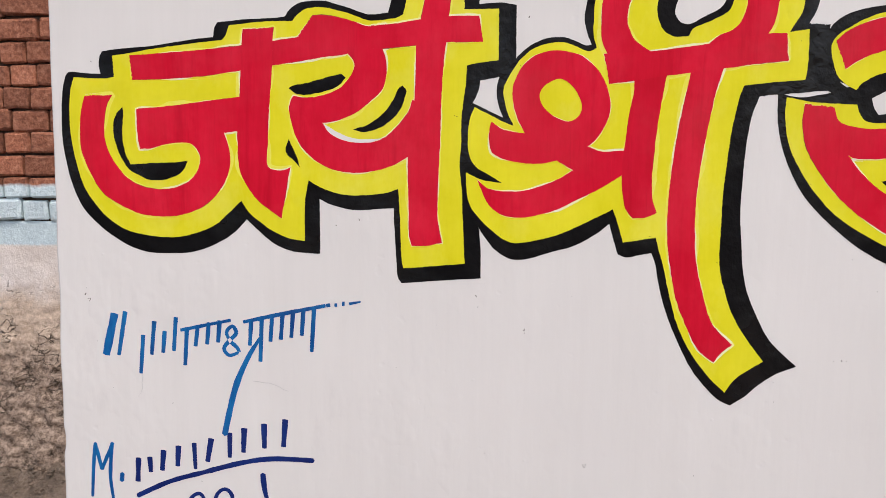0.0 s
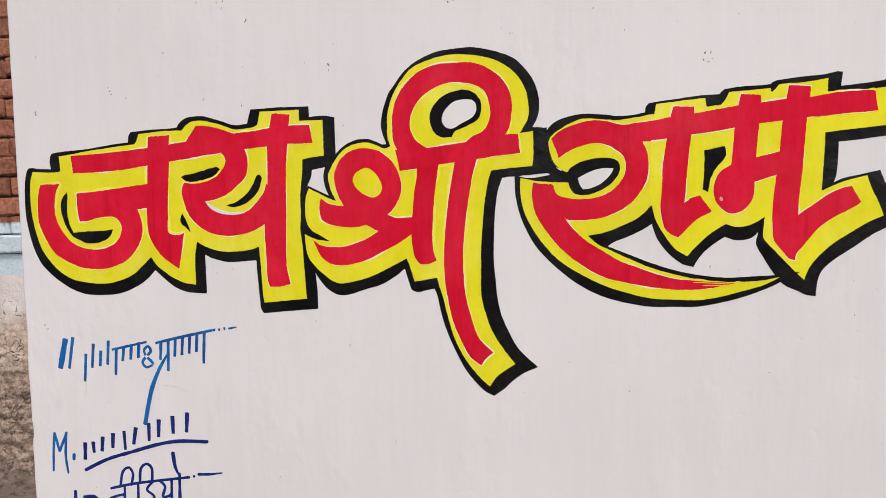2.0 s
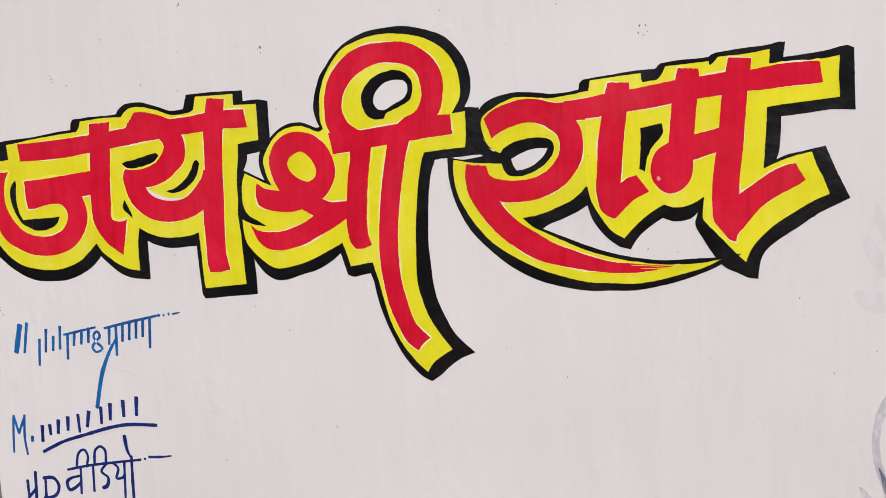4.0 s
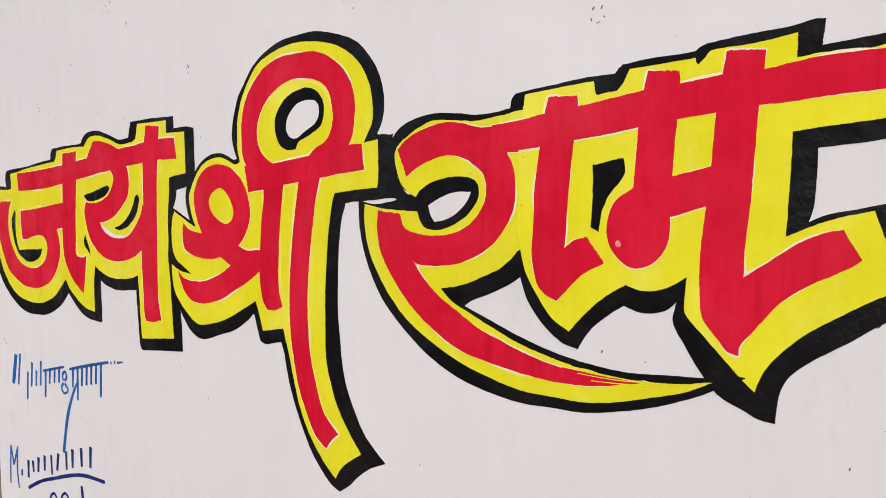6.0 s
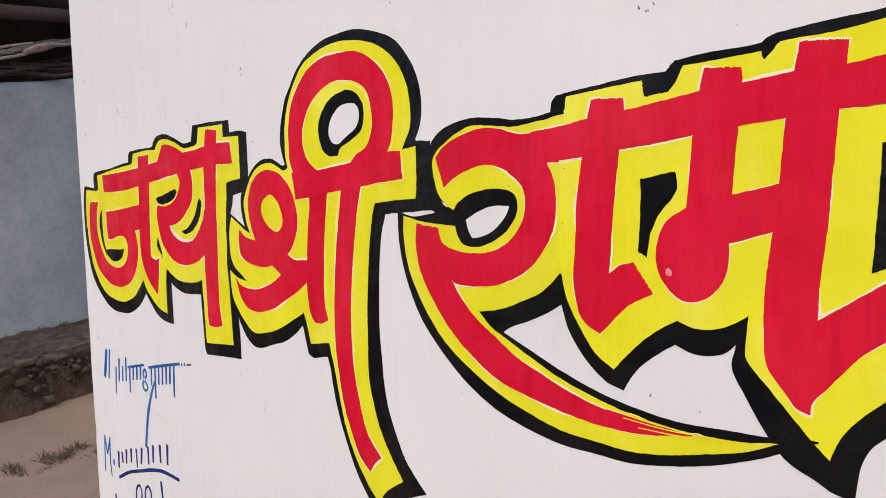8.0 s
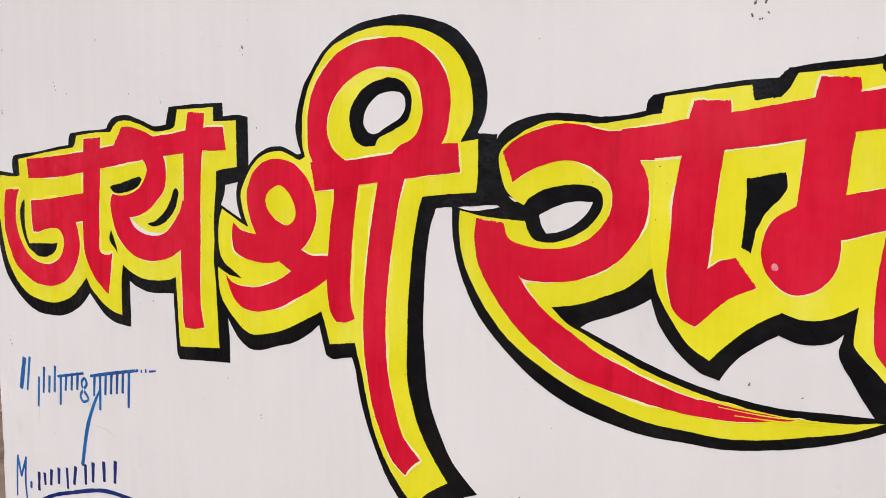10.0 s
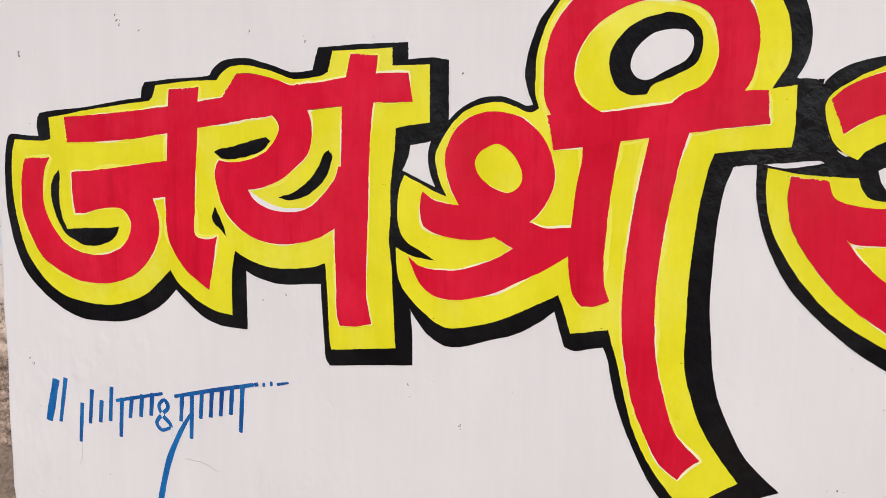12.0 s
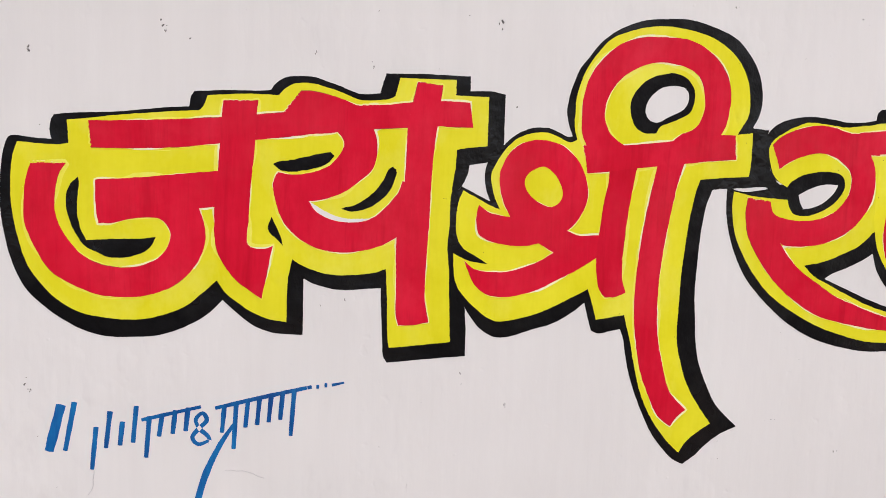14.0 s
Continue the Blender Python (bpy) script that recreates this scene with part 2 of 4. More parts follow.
SHED_WASH = rough_material("grey_blue_wash", [(0.3, (0.25, 0.29, 0.33)), (0.5, (0.36, 0.40, 0.435)), (0.72, (0.49, 0.51, 0.53))], 3.2, 24, 0.35, 0.006)
DIRT = rough_material("bare_dirt", [(0.3, (0.135, 0.095, 0.075)), (0.6, (0.215, 0.158, 0.128)), (0.8, (0.28, 0.215, 0.175))], 1.3, 40, 0.5, 0.012)
RUBBLE = rough_material("mud_rubble", [(0.3, (0.085, 0.06, 0.042)), (0.5, (0.21, 0.157, 0.118)), (0.72, (0.37, 0.295, 0.23))], 7, 50, 0.9, 0.02)
# earth of the bank's riser, darkened in colour for the shade on it
EARTH = rough_material("shaded_riser_earth", [(0.3, (0.034, 0.020, 0.015)), (0.5, (0.090, 0.056, 0.043)), (0.75, (0.19, 0.13, 0.105))], 8, 55, 0.9, 0.02)
LEDGE = rough_material("trodden_gravel", [(0.36, (0.022, 0.016, 0.013)), (0.5, (0.075, 0.058, 0.046)), (0.66, (0.21, 0.168, 0.138))], 11, 60, 1.0, 0.03)
BARK = rough_material("dark_bark", [(0.3, (0.025, 0.017, 0.015)), (0.7, (0.11, 0.08, 0.07))], 30, 120)
BROWN_LOG = rough_material("brown_log", [(0.3, (0.050, 0.034, 0.030)), (0.7, (0.12, 0.088, 0.078))], 5, 60)
TIMBER = rough_material("weathered_firewood", [(0.3, (0.22, 0.165, 0.145)), (0.7, (0.66, 0.57, 0.52))], 30, 120)
# near-black colour that stands in for the shade under the shed roof
LOFT_SHADE = rough_material("loft_shade_timber", [(0.3, (0.02, 0.014, 0.012)), (0.7, (0.07, 0.045, 0.035))], 6)
TILE = rough_material("old_roof_tile", [(0.3, (0.13, 0.06, 0.04)), (0.7, (0.28, 0.14, 0.10))], 12)
GRASS = rough_material("dry_grass", [(0.3, (0.035, 0.026, 0.018)), (0.7, (0.15, 0.11, 0.075))], 20)
STONE = rough_material("brown_field_stone", [(0.3, (0.045, 0.031, 0.025)), (0.7, (0.105, 0.076, 0.062))], 12, 70)


# ---------------------------------------------------------------- building helpers
def mesh_object(name, verts, faces, mat, parent=None, label="", smooth=False):
    me = bpy.data.meshes.new(name)
    me.from_pydata(verts, [], faces)
    me.materials.append(mat)
    if smooth:
        me.polygons.foreach_set("use_smooth", [True] * len(me.polygons))
    ob = new(name, me)
    ob.parent = parent
    return tagged(ob, label)


def part(name, bm, mat, parent=None, label=""):
    me = bpy.data.meshes.new(name)
    bm.to_mesh(me)
    bm.free()
    me.materials.append(mat)
    ob = new(name, me)
    ob.parent = parent
    return tagged(ob, label)


def empty(name, label, category, group="", at=(0, 0, 0)):
    ob = new(name)
    ob.location = at
    ob.empty_display_size = 0.05
    return tagged(ob, label, category, group)


def block(bm, lo, hi, bevel=0.0):
    made = bmesh.ops.create_cube(bm, size=1)["verts"]
    for v in made:
        v.co = Vector([lo[i] + (hi[i] - lo[i]) * (v.co[i] + 0.5) for i in range(3)])
    if bevel:
        edges = list({e for v in made for e in v.link_edges})
        bmesh.ops.bevel(bm, geom=edges, offset=bevel, segments=2, affect="EDGES")


def smooth_outline(points, step=3.0, wobble=0.35, seed=0.0, ragged=0.0):
    """A closed brush outline in millimetres through the points; those with a third value are corners."""
    n, out = len(points), []
    for i in range(n):
        p0, p1, p2, p3 = (Vector(points[(i + k) % n][:2]) for k in (-1, 0, 1, 2))
        sharp1, sharp2 = len(points[i]) > 2, len(points[(i + 1) % n]) > 2
        length = max((p2 - p1).length, 0.001)
        m1 = (p2 - p1) if sharp1 else (p2 - p0) * length / max((p2 - p1).length + (p1 - p0).length, 0.001)
        m2 = (p2 - p1) if sharp2 else (p3 - p1) * length / max((p3 - p2).length + (p2 - p1).length, 0.001)
        end = ragged and sharp1 and sharp2 and length < 48
        count = max(1, int(length / (0.9 if end else step)))
        for k in range(count):
            s = k / count
            h = (2 * s ** 3 - 3 * s ** 2 + 1, s ** 3 - 2 * s ** 2 + s, -2 * s ** 3 + 3 * s ** 2, s ** 3 - s ** 2)
            q = p1 * h[0] + m1 * h[1] + p2 * h[2] + m2 * h[3]
            dx = noise.noise(Vector((q.x * 0.11, q.y * 0.11, seed))) + 0.7 * noise.noise(Vector((q.x * 0.4, q.y * 0.4, seed + 5)))
            dy = noise.noise(Vector((q.x * 0.11, q.y * 0.11, seed + 9))) + 0.7 * noise.noise(Vector((q.x * 0.4, q.y * 0.4, seed + 14)))
            if end and 0 < k:
                q = q + Vector((p2.y - p1.y, p1.x - p2.x)).normalized() * ragged * (noise.noise(Vector((q.x * 0.9, q.y * 0.9, seed + 3))) + 0.6 * noise.noise(Vector((q.x * 0.3, q.y * 0.3, seed + 8))))
            out.append(q + Vector((dx, dy)) * wobble)
    return out


def grown(outline, most, seed, bias=0.22):
    """The outline pushed outwards by an uneven amount: the bare gap that the brush left round a stroke."""
    n, out = len(outline), []
    area = sum(outline[i].x * outline[(i + 1) % n].y - outline[(i + 1) % n].x * outline[i].y for i in range(n))
    for i in range(n):
        d = outline[(i + 1) % n] - outline[i - 1]
        side = Vector((d.y, -d.x)).normalized() * (1 if area > 0 else -1)
        w = noise.noise(Vector((outline[i].x * 0.022, outline[i].y * 0.022, seed))) + bias
        out.append(outline[i] + side * most * min(1.0, max(-0.4, w * 1.6)))
    return out


def painted(name, outlines, mat, parent, lift, label="", thick=0.12):
    """A flat coat of paint on the wall's face: outlines in millimetres (holes inside), lift in millimetres off the wall."""
    cu = bpy.data.curves.new(name, "CURVE")
    cu.dimensions, cu.fill_mode, cu.extrude = "2D", "BOTH", thick * 0.0005
    for outline in outlines:
        sp = cu.splines.new("POLY")
        sp.points.add(len(outline) - 1)
        for p, q in zip(sp.points, outline):
            p.co = (q.x * 0.001, q.y * 0.001, 0, 1)
        sp.use_cyclic_u = True
    tmp = bpy.data.objects.new(name, cu)
    me = bpy.data.meshes.new_from_object(tmp)
    bpy.data.objects.remove(tmp)
    bpy.data.curves.remove(cu)
    me.transform(Matrix.Translation((0, -lift * 0.0004, 0)) @ Matrix.Rotation(radians(90), 4, "X"))
    me.materials.clear()
    me.materials.append(mat)
    ob = new(name, me)
    ob.parent = parent
    return tagged(ob, label)


def stroke_outline(points, seed=0.0, flat=False):
    """The outline of one brush stroke: (x, z, half width) in millimetres along its middle."""
    mids = []
    n = len(points)
    for i in range(n - 1):
        p0, p1, p2, p3 = (Vector(points[min(max(i + k, 0), n - 1)]) for k in (-1, 0, 1, 2))
        count = max(2, int((p2 - p1).length / 2.5))
        for k in range(count):
            s = k / count
            mids.append(0.5 * (2 * p1 + (p2 - p0) * s + (2 * p0 - 5 * p1 + 4 * p2 - p3) * s * s + (3 * p1 - p0 - 3 * p2 + p3) * s ** 3))
    mids.append(Vector(points[-1]))
    left, right = [], []
    for i, m in enumerate(mids):
        d = (mids[min(i + 1, len(mids) - 1)] - mids[max(i - 1, 0)]).xy
        side = Vector((-d.y, d.x)).normalized()
        w = max(0.4, m.z * (1 + 0.18 * noise.noise(Vector((m.x * 0.08, m.y * 0.08, seed)))))
        left.append(m.xy + side * w)
        right.append(m.xy - side * w)
    tip = (mids[-1] - mids[-2]).xy.normalized() * mids[-1].z * (0.15 if flat else 0.6)
    tail = (mids[0] - mids[1]).xy.normalized() * mids[0].z * (0.15 if flat else 0.6)
    return left + [mids[-1].xy + tip] + right[::-1] + [mids[0].xy + tail]


# ---------------------------------------------------------------- ground: one sheet out to the horizon
def ground_height(x, y):
    h = 0.03 * noise.noise(Vector((x * 0.7, y * 0.7, 2))) + 0.012 * noise.noise(Vector((x * 3, y * 3, 7)))
    return h * max(0.0, 1 - math.hypot(x, y) / 40)


def build_ground():
    xs = [-900, -300, -100, -40, -20, -14] + [-10 + 0.2 * i for i in range(91)] + [12, 20, 40, 100, 300, 900]
    verts = [(x, y, ground_height(x, y)) for y in xs for x in xs]
    n = len(xs)
    faces = [(j * n + i, j * n + i + 1, (j + 1) * n + i + 1, (j + 1) * n + i) for j in range(n - 1) for i in range(n - 1)]
    tagged(mesh_object("ground", verts, faces, DIRT, smooth=True), "bare trodden brown dirt ground of a village yard", "ground", kind="structure")


build_ground()


# ---------------------------------------------------------------- the whitewashed wall
EDGE = -0.508


def build_painted_wall():
    """Front face at y = 0, its free end at EDGE slightly uneven and rounded."""
    zs = [i * 0.015 for i in range(187)]
    xs = [0.0, 0.004, 0.012, 0.03, 0.25, 0.8, 1.6, 2.6, 4.2]
    verts, faces = [], []
    for z in zs:
        off = 0.0015 * noise.noise(Vector((0, z * 2.1, 3))) + 0.0015 * noise.noise(Vector((0, z * 14, 8)))
        off -= 0.013 * (1.7 - z)
        if noise.noise(Vector((4, z * 9, 1))) > 0.55:
            off += 0.0025
        row = [(EDGE + off + 0.004, 0.13), (EDGE + off, 0.12), (EDGE + off, 0.004), (EDGE + off + 0.001, 0.001)]
        row += [(EDGE + off * (1 - min(1, x / 0.03)) + 0.003 + x, 0.0) for x in xs]
        row += [(xs[-1] + EDGE + 0.003, 0.13)]
        verts += [(x, y, z - 0.05) for x, y in row]
    w = len(row)
    for j in range(len(zs) - 1):
        for i in range(w):
            k = (i + 1) % w
            faces.append((j * w + i, j * w + k, (j + 1) * w + k, (j + 1) * w + i))
    faces.append(tuple(range(w))[::-1])
    faces.append(tuple(range((len(zs) - 1) * w, len(zs) * w)))
    wall = mesh_object("wall_painted", verts, faces, WHITE)
    return tagged(wall, "whitewashed plaster wall carrying painted sign lettering, chipped free end", "wall", kind="structure")


PAINTED_WALL = build_painted_wall()

# ---------------------------------------------------------------- painted words: letter outlines in millimetres on the wall
BLACK_JAYA = [(-487, 1498), (-481, 1500), (-460, 1498), (-441, 1497, 1), (-443, 1508), (-441, 1520), (-438, 1525), (-405, 1529), (-374, 1531), (-312, 1539), (-289, 1541, 1), (-287, 1553), (-283, 1559, 1), (-248, 1562), (-215, 1563), (-195, 1565), (-192, 1570), (-186, 1576), (-176, 1581), (-159, 1583), (-142, 1582), (-129, 1578), (-115, 1574), (-102, 1569), (-88, 1565), (-65, 1567, 1), (-62, 1578), (-58, 1591, 1), (-12, 1593), (23, 1593)] + [(47, 1593, 1), (47, 1575, 1), (74, 1576), (92, 1573, 1), (92, 1537), (92, 1510), (90, 1494, 1), (77, 1489), (49, 1484, 1), (47, 1472), (40, 1457, 1), (33, 1447), (34, 1408), (34, 1379), (33, 1343), (40, 1321), (49, 1301, 1), (51, 1270), (51, 1240, 1), (-3, 1236), (-49, 1232, 1), (-54, 1240), (-55, 1253), (-57, 1285), (-59, 1327, 1), (-76, 1326), (-104, 1324), (-121, 1326), (-142, 1332), (-154, 1338, 1)] + [(-154, 1306), (-154, 1268, 1), (-175, 1269), (-192, 1271), (-214, 1280), (-233, 1295), (-250, 1311, 1), (-266, 1295), (-286, 1282), (-312, 1271), (-331, 1267), (-357, 1266), (-383, 1267), (-408, 1274), (-433, 1288), (-451, 1302), (-469, 1320), (-478, 1335), (-487, 1358), (-494, 1390), (-497, 1416), (-497, 1442), (-495, 1468), (-492, 1486)]
YELLOW_JAYA = [(-478, 1493, 1), (-461, 1492), (-436, 1491), (-423, 1493, 1), (-424, 1520, 1), (-405, 1522), (-374, 1527), (-312, 1534), (-278, 1537, 1), (-273, 1542), (-268, 1555, 1), (-248, 1557), (-215, 1559), (-186, 1559, 1), (-179, 1567), (-169, 1573), (-156, 1575), (-142, 1574), (-129, 1571), (-115, 1567), (-101, 1562), (-90, 1558), (-74, 1558), (-53, 1561), (-46, 1565, 1), (-41, 1587, 1), (-12, 1587), (29, 1588, 1), (29, 1569, 1), (52, 1569)] + [(71, 1569, 1), (71, 1539), (71, 1508, 1), (47, 1505), (32, 1502, 1), (31, 1478), (28, 1457), (26, 1436), (26, 1407), (24, 1382), (27, 1350), (28, 1321), (31, 1258, 1), (-3, 1255), (-47, 1251, 1), (-49, 1264), (-51, 1321), (-53, 1351, 1), (-69, 1346), (-97, 1343), (-125, 1344), (-146, 1350), (-159, 1356), (-168, 1362, 1), (-173, 1334), (-174, 1284, 1), (-193, 1287), (-213, 1295), (-234, 1309), (-247, 1320)] + [(-257, 1335, 1), (-273, 1320), (-292, 1304), (-312, 1295), (-338, 1288), (-363, 1287), (-389, 1290), (-414, 1296), (-439, 1312), (-457, 1332), (-470, 1353), (-480, 1387), (-485, 1417), (-486, 1436), (-485, 1462), (-482, 1481)]
RED_JA_BAR = [(-401, 1520, 1), (-374, 1521), (-343, 1523), (-312, 1525), (-251, 1530), (-212, 1535), (-178, 1539), (-138, 1543, 1), (-138, 1516, 1), (-168, 1511), (-211, 1505), (-254, 1499), (-292, 1494), (-324, 1491), (-375, 1489), (-398, 1489, 1)]
RED_JA_STEM = [(-250, 1550, 1), (-210, 1551, 1), (-212, 1534), (-213, 1504), (-216, 1470), (-219, 1436), (-220, 1409), (-222, 1382), (-217, 1376), (-207, 1374), (-197, 1375), (-191, 1378, 1), (-195, 1362), (-200, 1334), (-204, 1313, 1), (-216, 1321), (-233, 1334), (-247, 1351), (-256, 1368), (-259, 1381), (-260, 1402), (-260, 1422), (-256, 1466), (-254, 1499), (-252, 1529)]
RED_JA_BOWL = [(-394, 1452, 1), (-369, 1454), (-337, 1457), (-312, 1460), (-286, 1463), (-250, 1467, 1), (-250, 1422, 1), (-260, 1423), (-278, 1421, 1), (-273, 1408), (-270, 1391), (-272, 1374), (-279, 1357), (-292, 1340), (-312, 1325), (-338, 1316), (-363, 1314), (-389, 1316), (-407, 1322), (-432, 1335), (-447, 1348), (-459, 1368), (-468, 1388), (-472, 1404), (-472, 1423), (-470, 1449), (-464, 1469, 1), (-426, 1470, 1), (-434, 1457), (-438, 1437)] + [(-439, 1418), (-434, 1398), (-422, 1378), (-407, 1362), (-388, 1352), (-366, 1349), (-344, 1352), (-325, 1361), (-314, 1374), (-310, 1390), (-314, 1400), (-321, 1407), (-331, 1409), (-350, 1408), (-375, 1402), (-391, 1401, 1), (-393, 1412), (-394, 1432)]
RED_YA_BOWL = [(-180, 1539, 1), (-160, 1565, 1), (-142, 1565), (-122, 1561), (-105, 1556), (-93, 1551, 1), (-67, 1553, 1), (-66, 1525), (-72, 1524, 1), (-68, 1510), (-67, 1492), (-72, 1475), (-86, 1461), (-106, 1446), (-127, 1437), (-149, 1433, 1), (-140, 1421), (-126, 1413), (-109, 1409), (-88, 1409), (-71, 1415), (-54, 1429), (-40, 1447), (-35, 1461, 1), (-23, 1461, 1), (-21, 1392, 1), (-41, 1391, 1), (-56, 1382), (-77, 1375), (-105, 1371)] + [(-132, 1374), (-153, 1383), (-170, 1396), (-182, 1413), (-189, 1434), (-192, 1451), (-189, 1463), (-186, 1467, 1), (-168, 1465), (-147, 1468), (-127, 1476), (-114, 1489), (-108, 1501), (-109, 1510), (-116, 1518, 1), (-128, 1516), (-141, 1515), (-179, 1510, 1)]
RED_YA_STEM = [(-19, 1583, 1), (12, 1580, 1), (10, 1558), (7, 1530), (4, 1505), (1, 1456), (0, 1414), (-2, 1371), (-3, 1314), (2, 1284, 1), (-18, 1280), (-36, 1280, 1), (-39, 1292), (-40, 1335), (-41, 1385), (-39, 1406), (-33, 1455), (-31, 1490), (-30, 1528), (-24, 1559)]
RED_YA_BAR = [(-88, 1550, 1), (-53, 1554), (-25, 1558), (10, 1561), (47, 1561, 1), (49, 1549), (52, 1530, 1), (25, 1530), (4, 1530), (-30, 1527), (-87, 1523, 1)]
COUNTER_JA = [(-413, 1455, 1), (-421, 1447), (-426, 1434), (-426, 1418), (-423, 1405), (-416, 1388), (-407, 1375), (-397, 1369), (-382, 1362), (-366, 1361), (-350, 1364), (-334, 1373), (-327, 1386, 1), (-344, 1384), (-375, 1383), (-405, 1381, 1), (-411, 1395), (-414, 1412), (-414, 1431), (-412, 1446)]
COUNTER_GAP = [(-193, 1413, 1), (-197, 1403), (-196, 1395), (-187, 1386), (-179, 1378, 1), (-182, 1389), (-187, 1400)]
COUNTER_YA_TOP = [(-192, 1477, 1), (-186, 1480), (-168, 1483), (-141, 1490), (-124, 1493), (-119, 1489, 1), (-127, 1480), (-144, 1473), (-164, 1469), (-181, 1469)]
COUNTER_YA_LOW = [(-47, 1479, 1), (-53, 1474), (-61, 1458), (-75, 1442), (-92, 1431), (-110, 1425, 1), (-97, 1422), (-78, 1426), (-61, 1437), (-49, 1451), (-42, 1472, 1)]
WHITE_YA = [(-149, 1433, 1), (-140, 1421), (-126, 1413), (-109, 1409), (-88, 1409), (-74, 1414, 1), (-92, 1413), (-109, 1414), (-126, 1420)]
BLACK_SHRI = [(40, 1457, 1), (56, 1449), (77, 1439, 1), (71, 1455), (69, 1472), (72, 1487), (78, 1494, 1), (92, 1510, 1), (100, 1518), (111, 1526), (129, 1533), (149, 1534), (164, 1529), (175, 1524), (182, 1525, 1), (177, 1537), (173, 1554), (175, 1572), (180, 1590), (188, 1610), (200, 1626), (217, 1647), (240, 1663), (270, 1675), (301, 1679), (333, 1680), (366, 1673), (399, 1660), (420, 1640), (434, 1618)] + [(441, 1593), (441, 1573), (437, 1558), (430, 1545, 1), (454, 1544, 1), (453, 1516), (460, 1491), (470, 1476), (483, 1468, 1), (461, 1463, 1), (455, 1468), (426, 1466, 1), (391, 1464, 1), (378, 1462, 1), (370, 1437), (365, 1399), (363, 1361), (362, 1323), (365, 1285), (367, 1262), (373, 1231), (386, 1200), (401, 1172), (418, 1154), (435, 1139, 1), (410, 1128), (391, 1114), (375, 1099), (359, 1088, 1), (347, 1093)] + [(334, 1104), (312, 1131), (295, 1163), (279, 1201), (270, 1232), (264, 1262), (259, 1275, 1), (244, 1272), (229, 1269), (219, 1273, 1), (214, 1289), (208, 1310, 1), (193, 1298), (167, 1283), (137, 1274), (107, 1265), (88, 1265), (69, 1276), (58, 1289), (46, 1307), (33, 1336), (30, 1372), (27, 1393), (26, 1414), (30, 1443)]
YELLOW_SHRI = [(42, 1452, 1), (56, 1445), (75, 1435), (90, 1429, 1), (83, 1444), (78, 1462), (78, 1476), (83, 1487), (91, 1500), (98, 1509), (111, 1520), (130, 1527), (149, 1528), (164, 1523), (179, 1517), (188, 1521, 1), (184, 1537), (184, 1555), (185, 1575), (193, 1602), (206, 1625), (227, 1649), (256, 1662), (289, 1669), (317, 1669), (350, 1664), (379, 1653), (404, 1633), (419, 1607), (424, 1581)] + [(423, 1561), (415, 1546), (409, 1536, 1), (431, 1539, 1), (431, 1498), (429, 1481, 1), (400, 1479), (360, 1475, 1), (355, 1459), (348, 1421), (344, 1384), (341, 1346), (340, 1300), (340, 1262), (347, 1231), (358, 1200), (377, 1169), (396, 1144, 1), (376, 1131), (362, 1119), (352, 1104, 1), (333, 1122), (311, 1151), (293, 1186), (280, 1232), (273, 1262), (267, 1281), (264, 1294, 1), (225, 1287, 1), (220, 1304)] + [(212, 1328, 1), (181, 1312), (151, 1298), (121, 1289), (95, 1285), (80, 1289), (65, 1300), (50, 1314), (37, 1332), (33, 1350), (32, 1372, 1), (52, 1363), (77, 1359, 1), (59, 1370), (44, 1379), (36, 1393), (34, 1415), (36, 1436)]
RED_SHRI_LOOP = [(104, 1420, 1), (95, 1437), (89, 1459), (89, 1477), (98, 1498), (112, 1511), (131, 1518), (149, 1518), (172, 1511), (191, 1494), (202, 1473), (206, 1451), (202, 1433), (191, 1414), (180, 1404, 1), (196, 1398), (224, 1399, 1), (234, 1399, 1), (235, 1375, 1), (221, 1369, 1), (194, 1352), (164, 1337), (142, 1326), (105, 1317), (83, 1318), (68, 1325), (58, 1336), (46, 1363, 1), (59, 1353), (82, 1349)] + [(104, 1350), (133, 1359), (148, 1366), (163, 1375, 1), (153, 1381), (143, 1387, 1), (125, 1383), (99, 1384), (77, 1389), (64, 1397), (60, 1412), (61, 1428), (63, 1434, 1), (79, 1424)]
EYE_SHRI_LOOP = [(145, 1485), (157, 1479), (168, 1465), (172, 1450), (167, 1439), (156, 1434), (141, 1439), (128, 1449), (122, 1460), (122, 1470), (130, 1479)]
RED_SHRI_STEM = [(233, 1492, 1), (272, 1493, 1), (267, 1464), (262, 1427), (258, 1382), (258, 1345), (264, 1324, 1), (250, 1318), (236, 1317, 1), (228, 1326), (223, 1345), (221, 1374), (224, 1404), (228, 1441), (233, 1470)]
RED_SHRI_BAR = [(197, 1514, 1), (250, 1516), (312, 1523), (380, 1534), (406, 1535, 1), (409, 1503, 1), (374, 1500), (338, 1495), (302, 1491), (271, 1487), (235, 1482), (211, 1479), (204, 1478, 1)]
RED_SHRI_RING = [(202, 1511, 1), (194, 1530), (193, 1555), (194, 1575), (201, 1600), (217, 1624), (241, 1644), (271, 1654), (302, 1656), (335, 1654), (365, 1640), (386, 1617), (396, 1591), (395, 1564), (391, 1545), (382, 1530, 1), (312, 1518, 1), (328, 1532), (350, 1544), (360, 1568), (358, 1588), (352, 1606), (335, 1618), (319, 1622), (296, 1624), (269, 1617), (243, 1600), (228, 1578), (223, 1556), (229, 1535)] + [(240, 1523), (252, 1516, 1), (251, 1513, 1)]
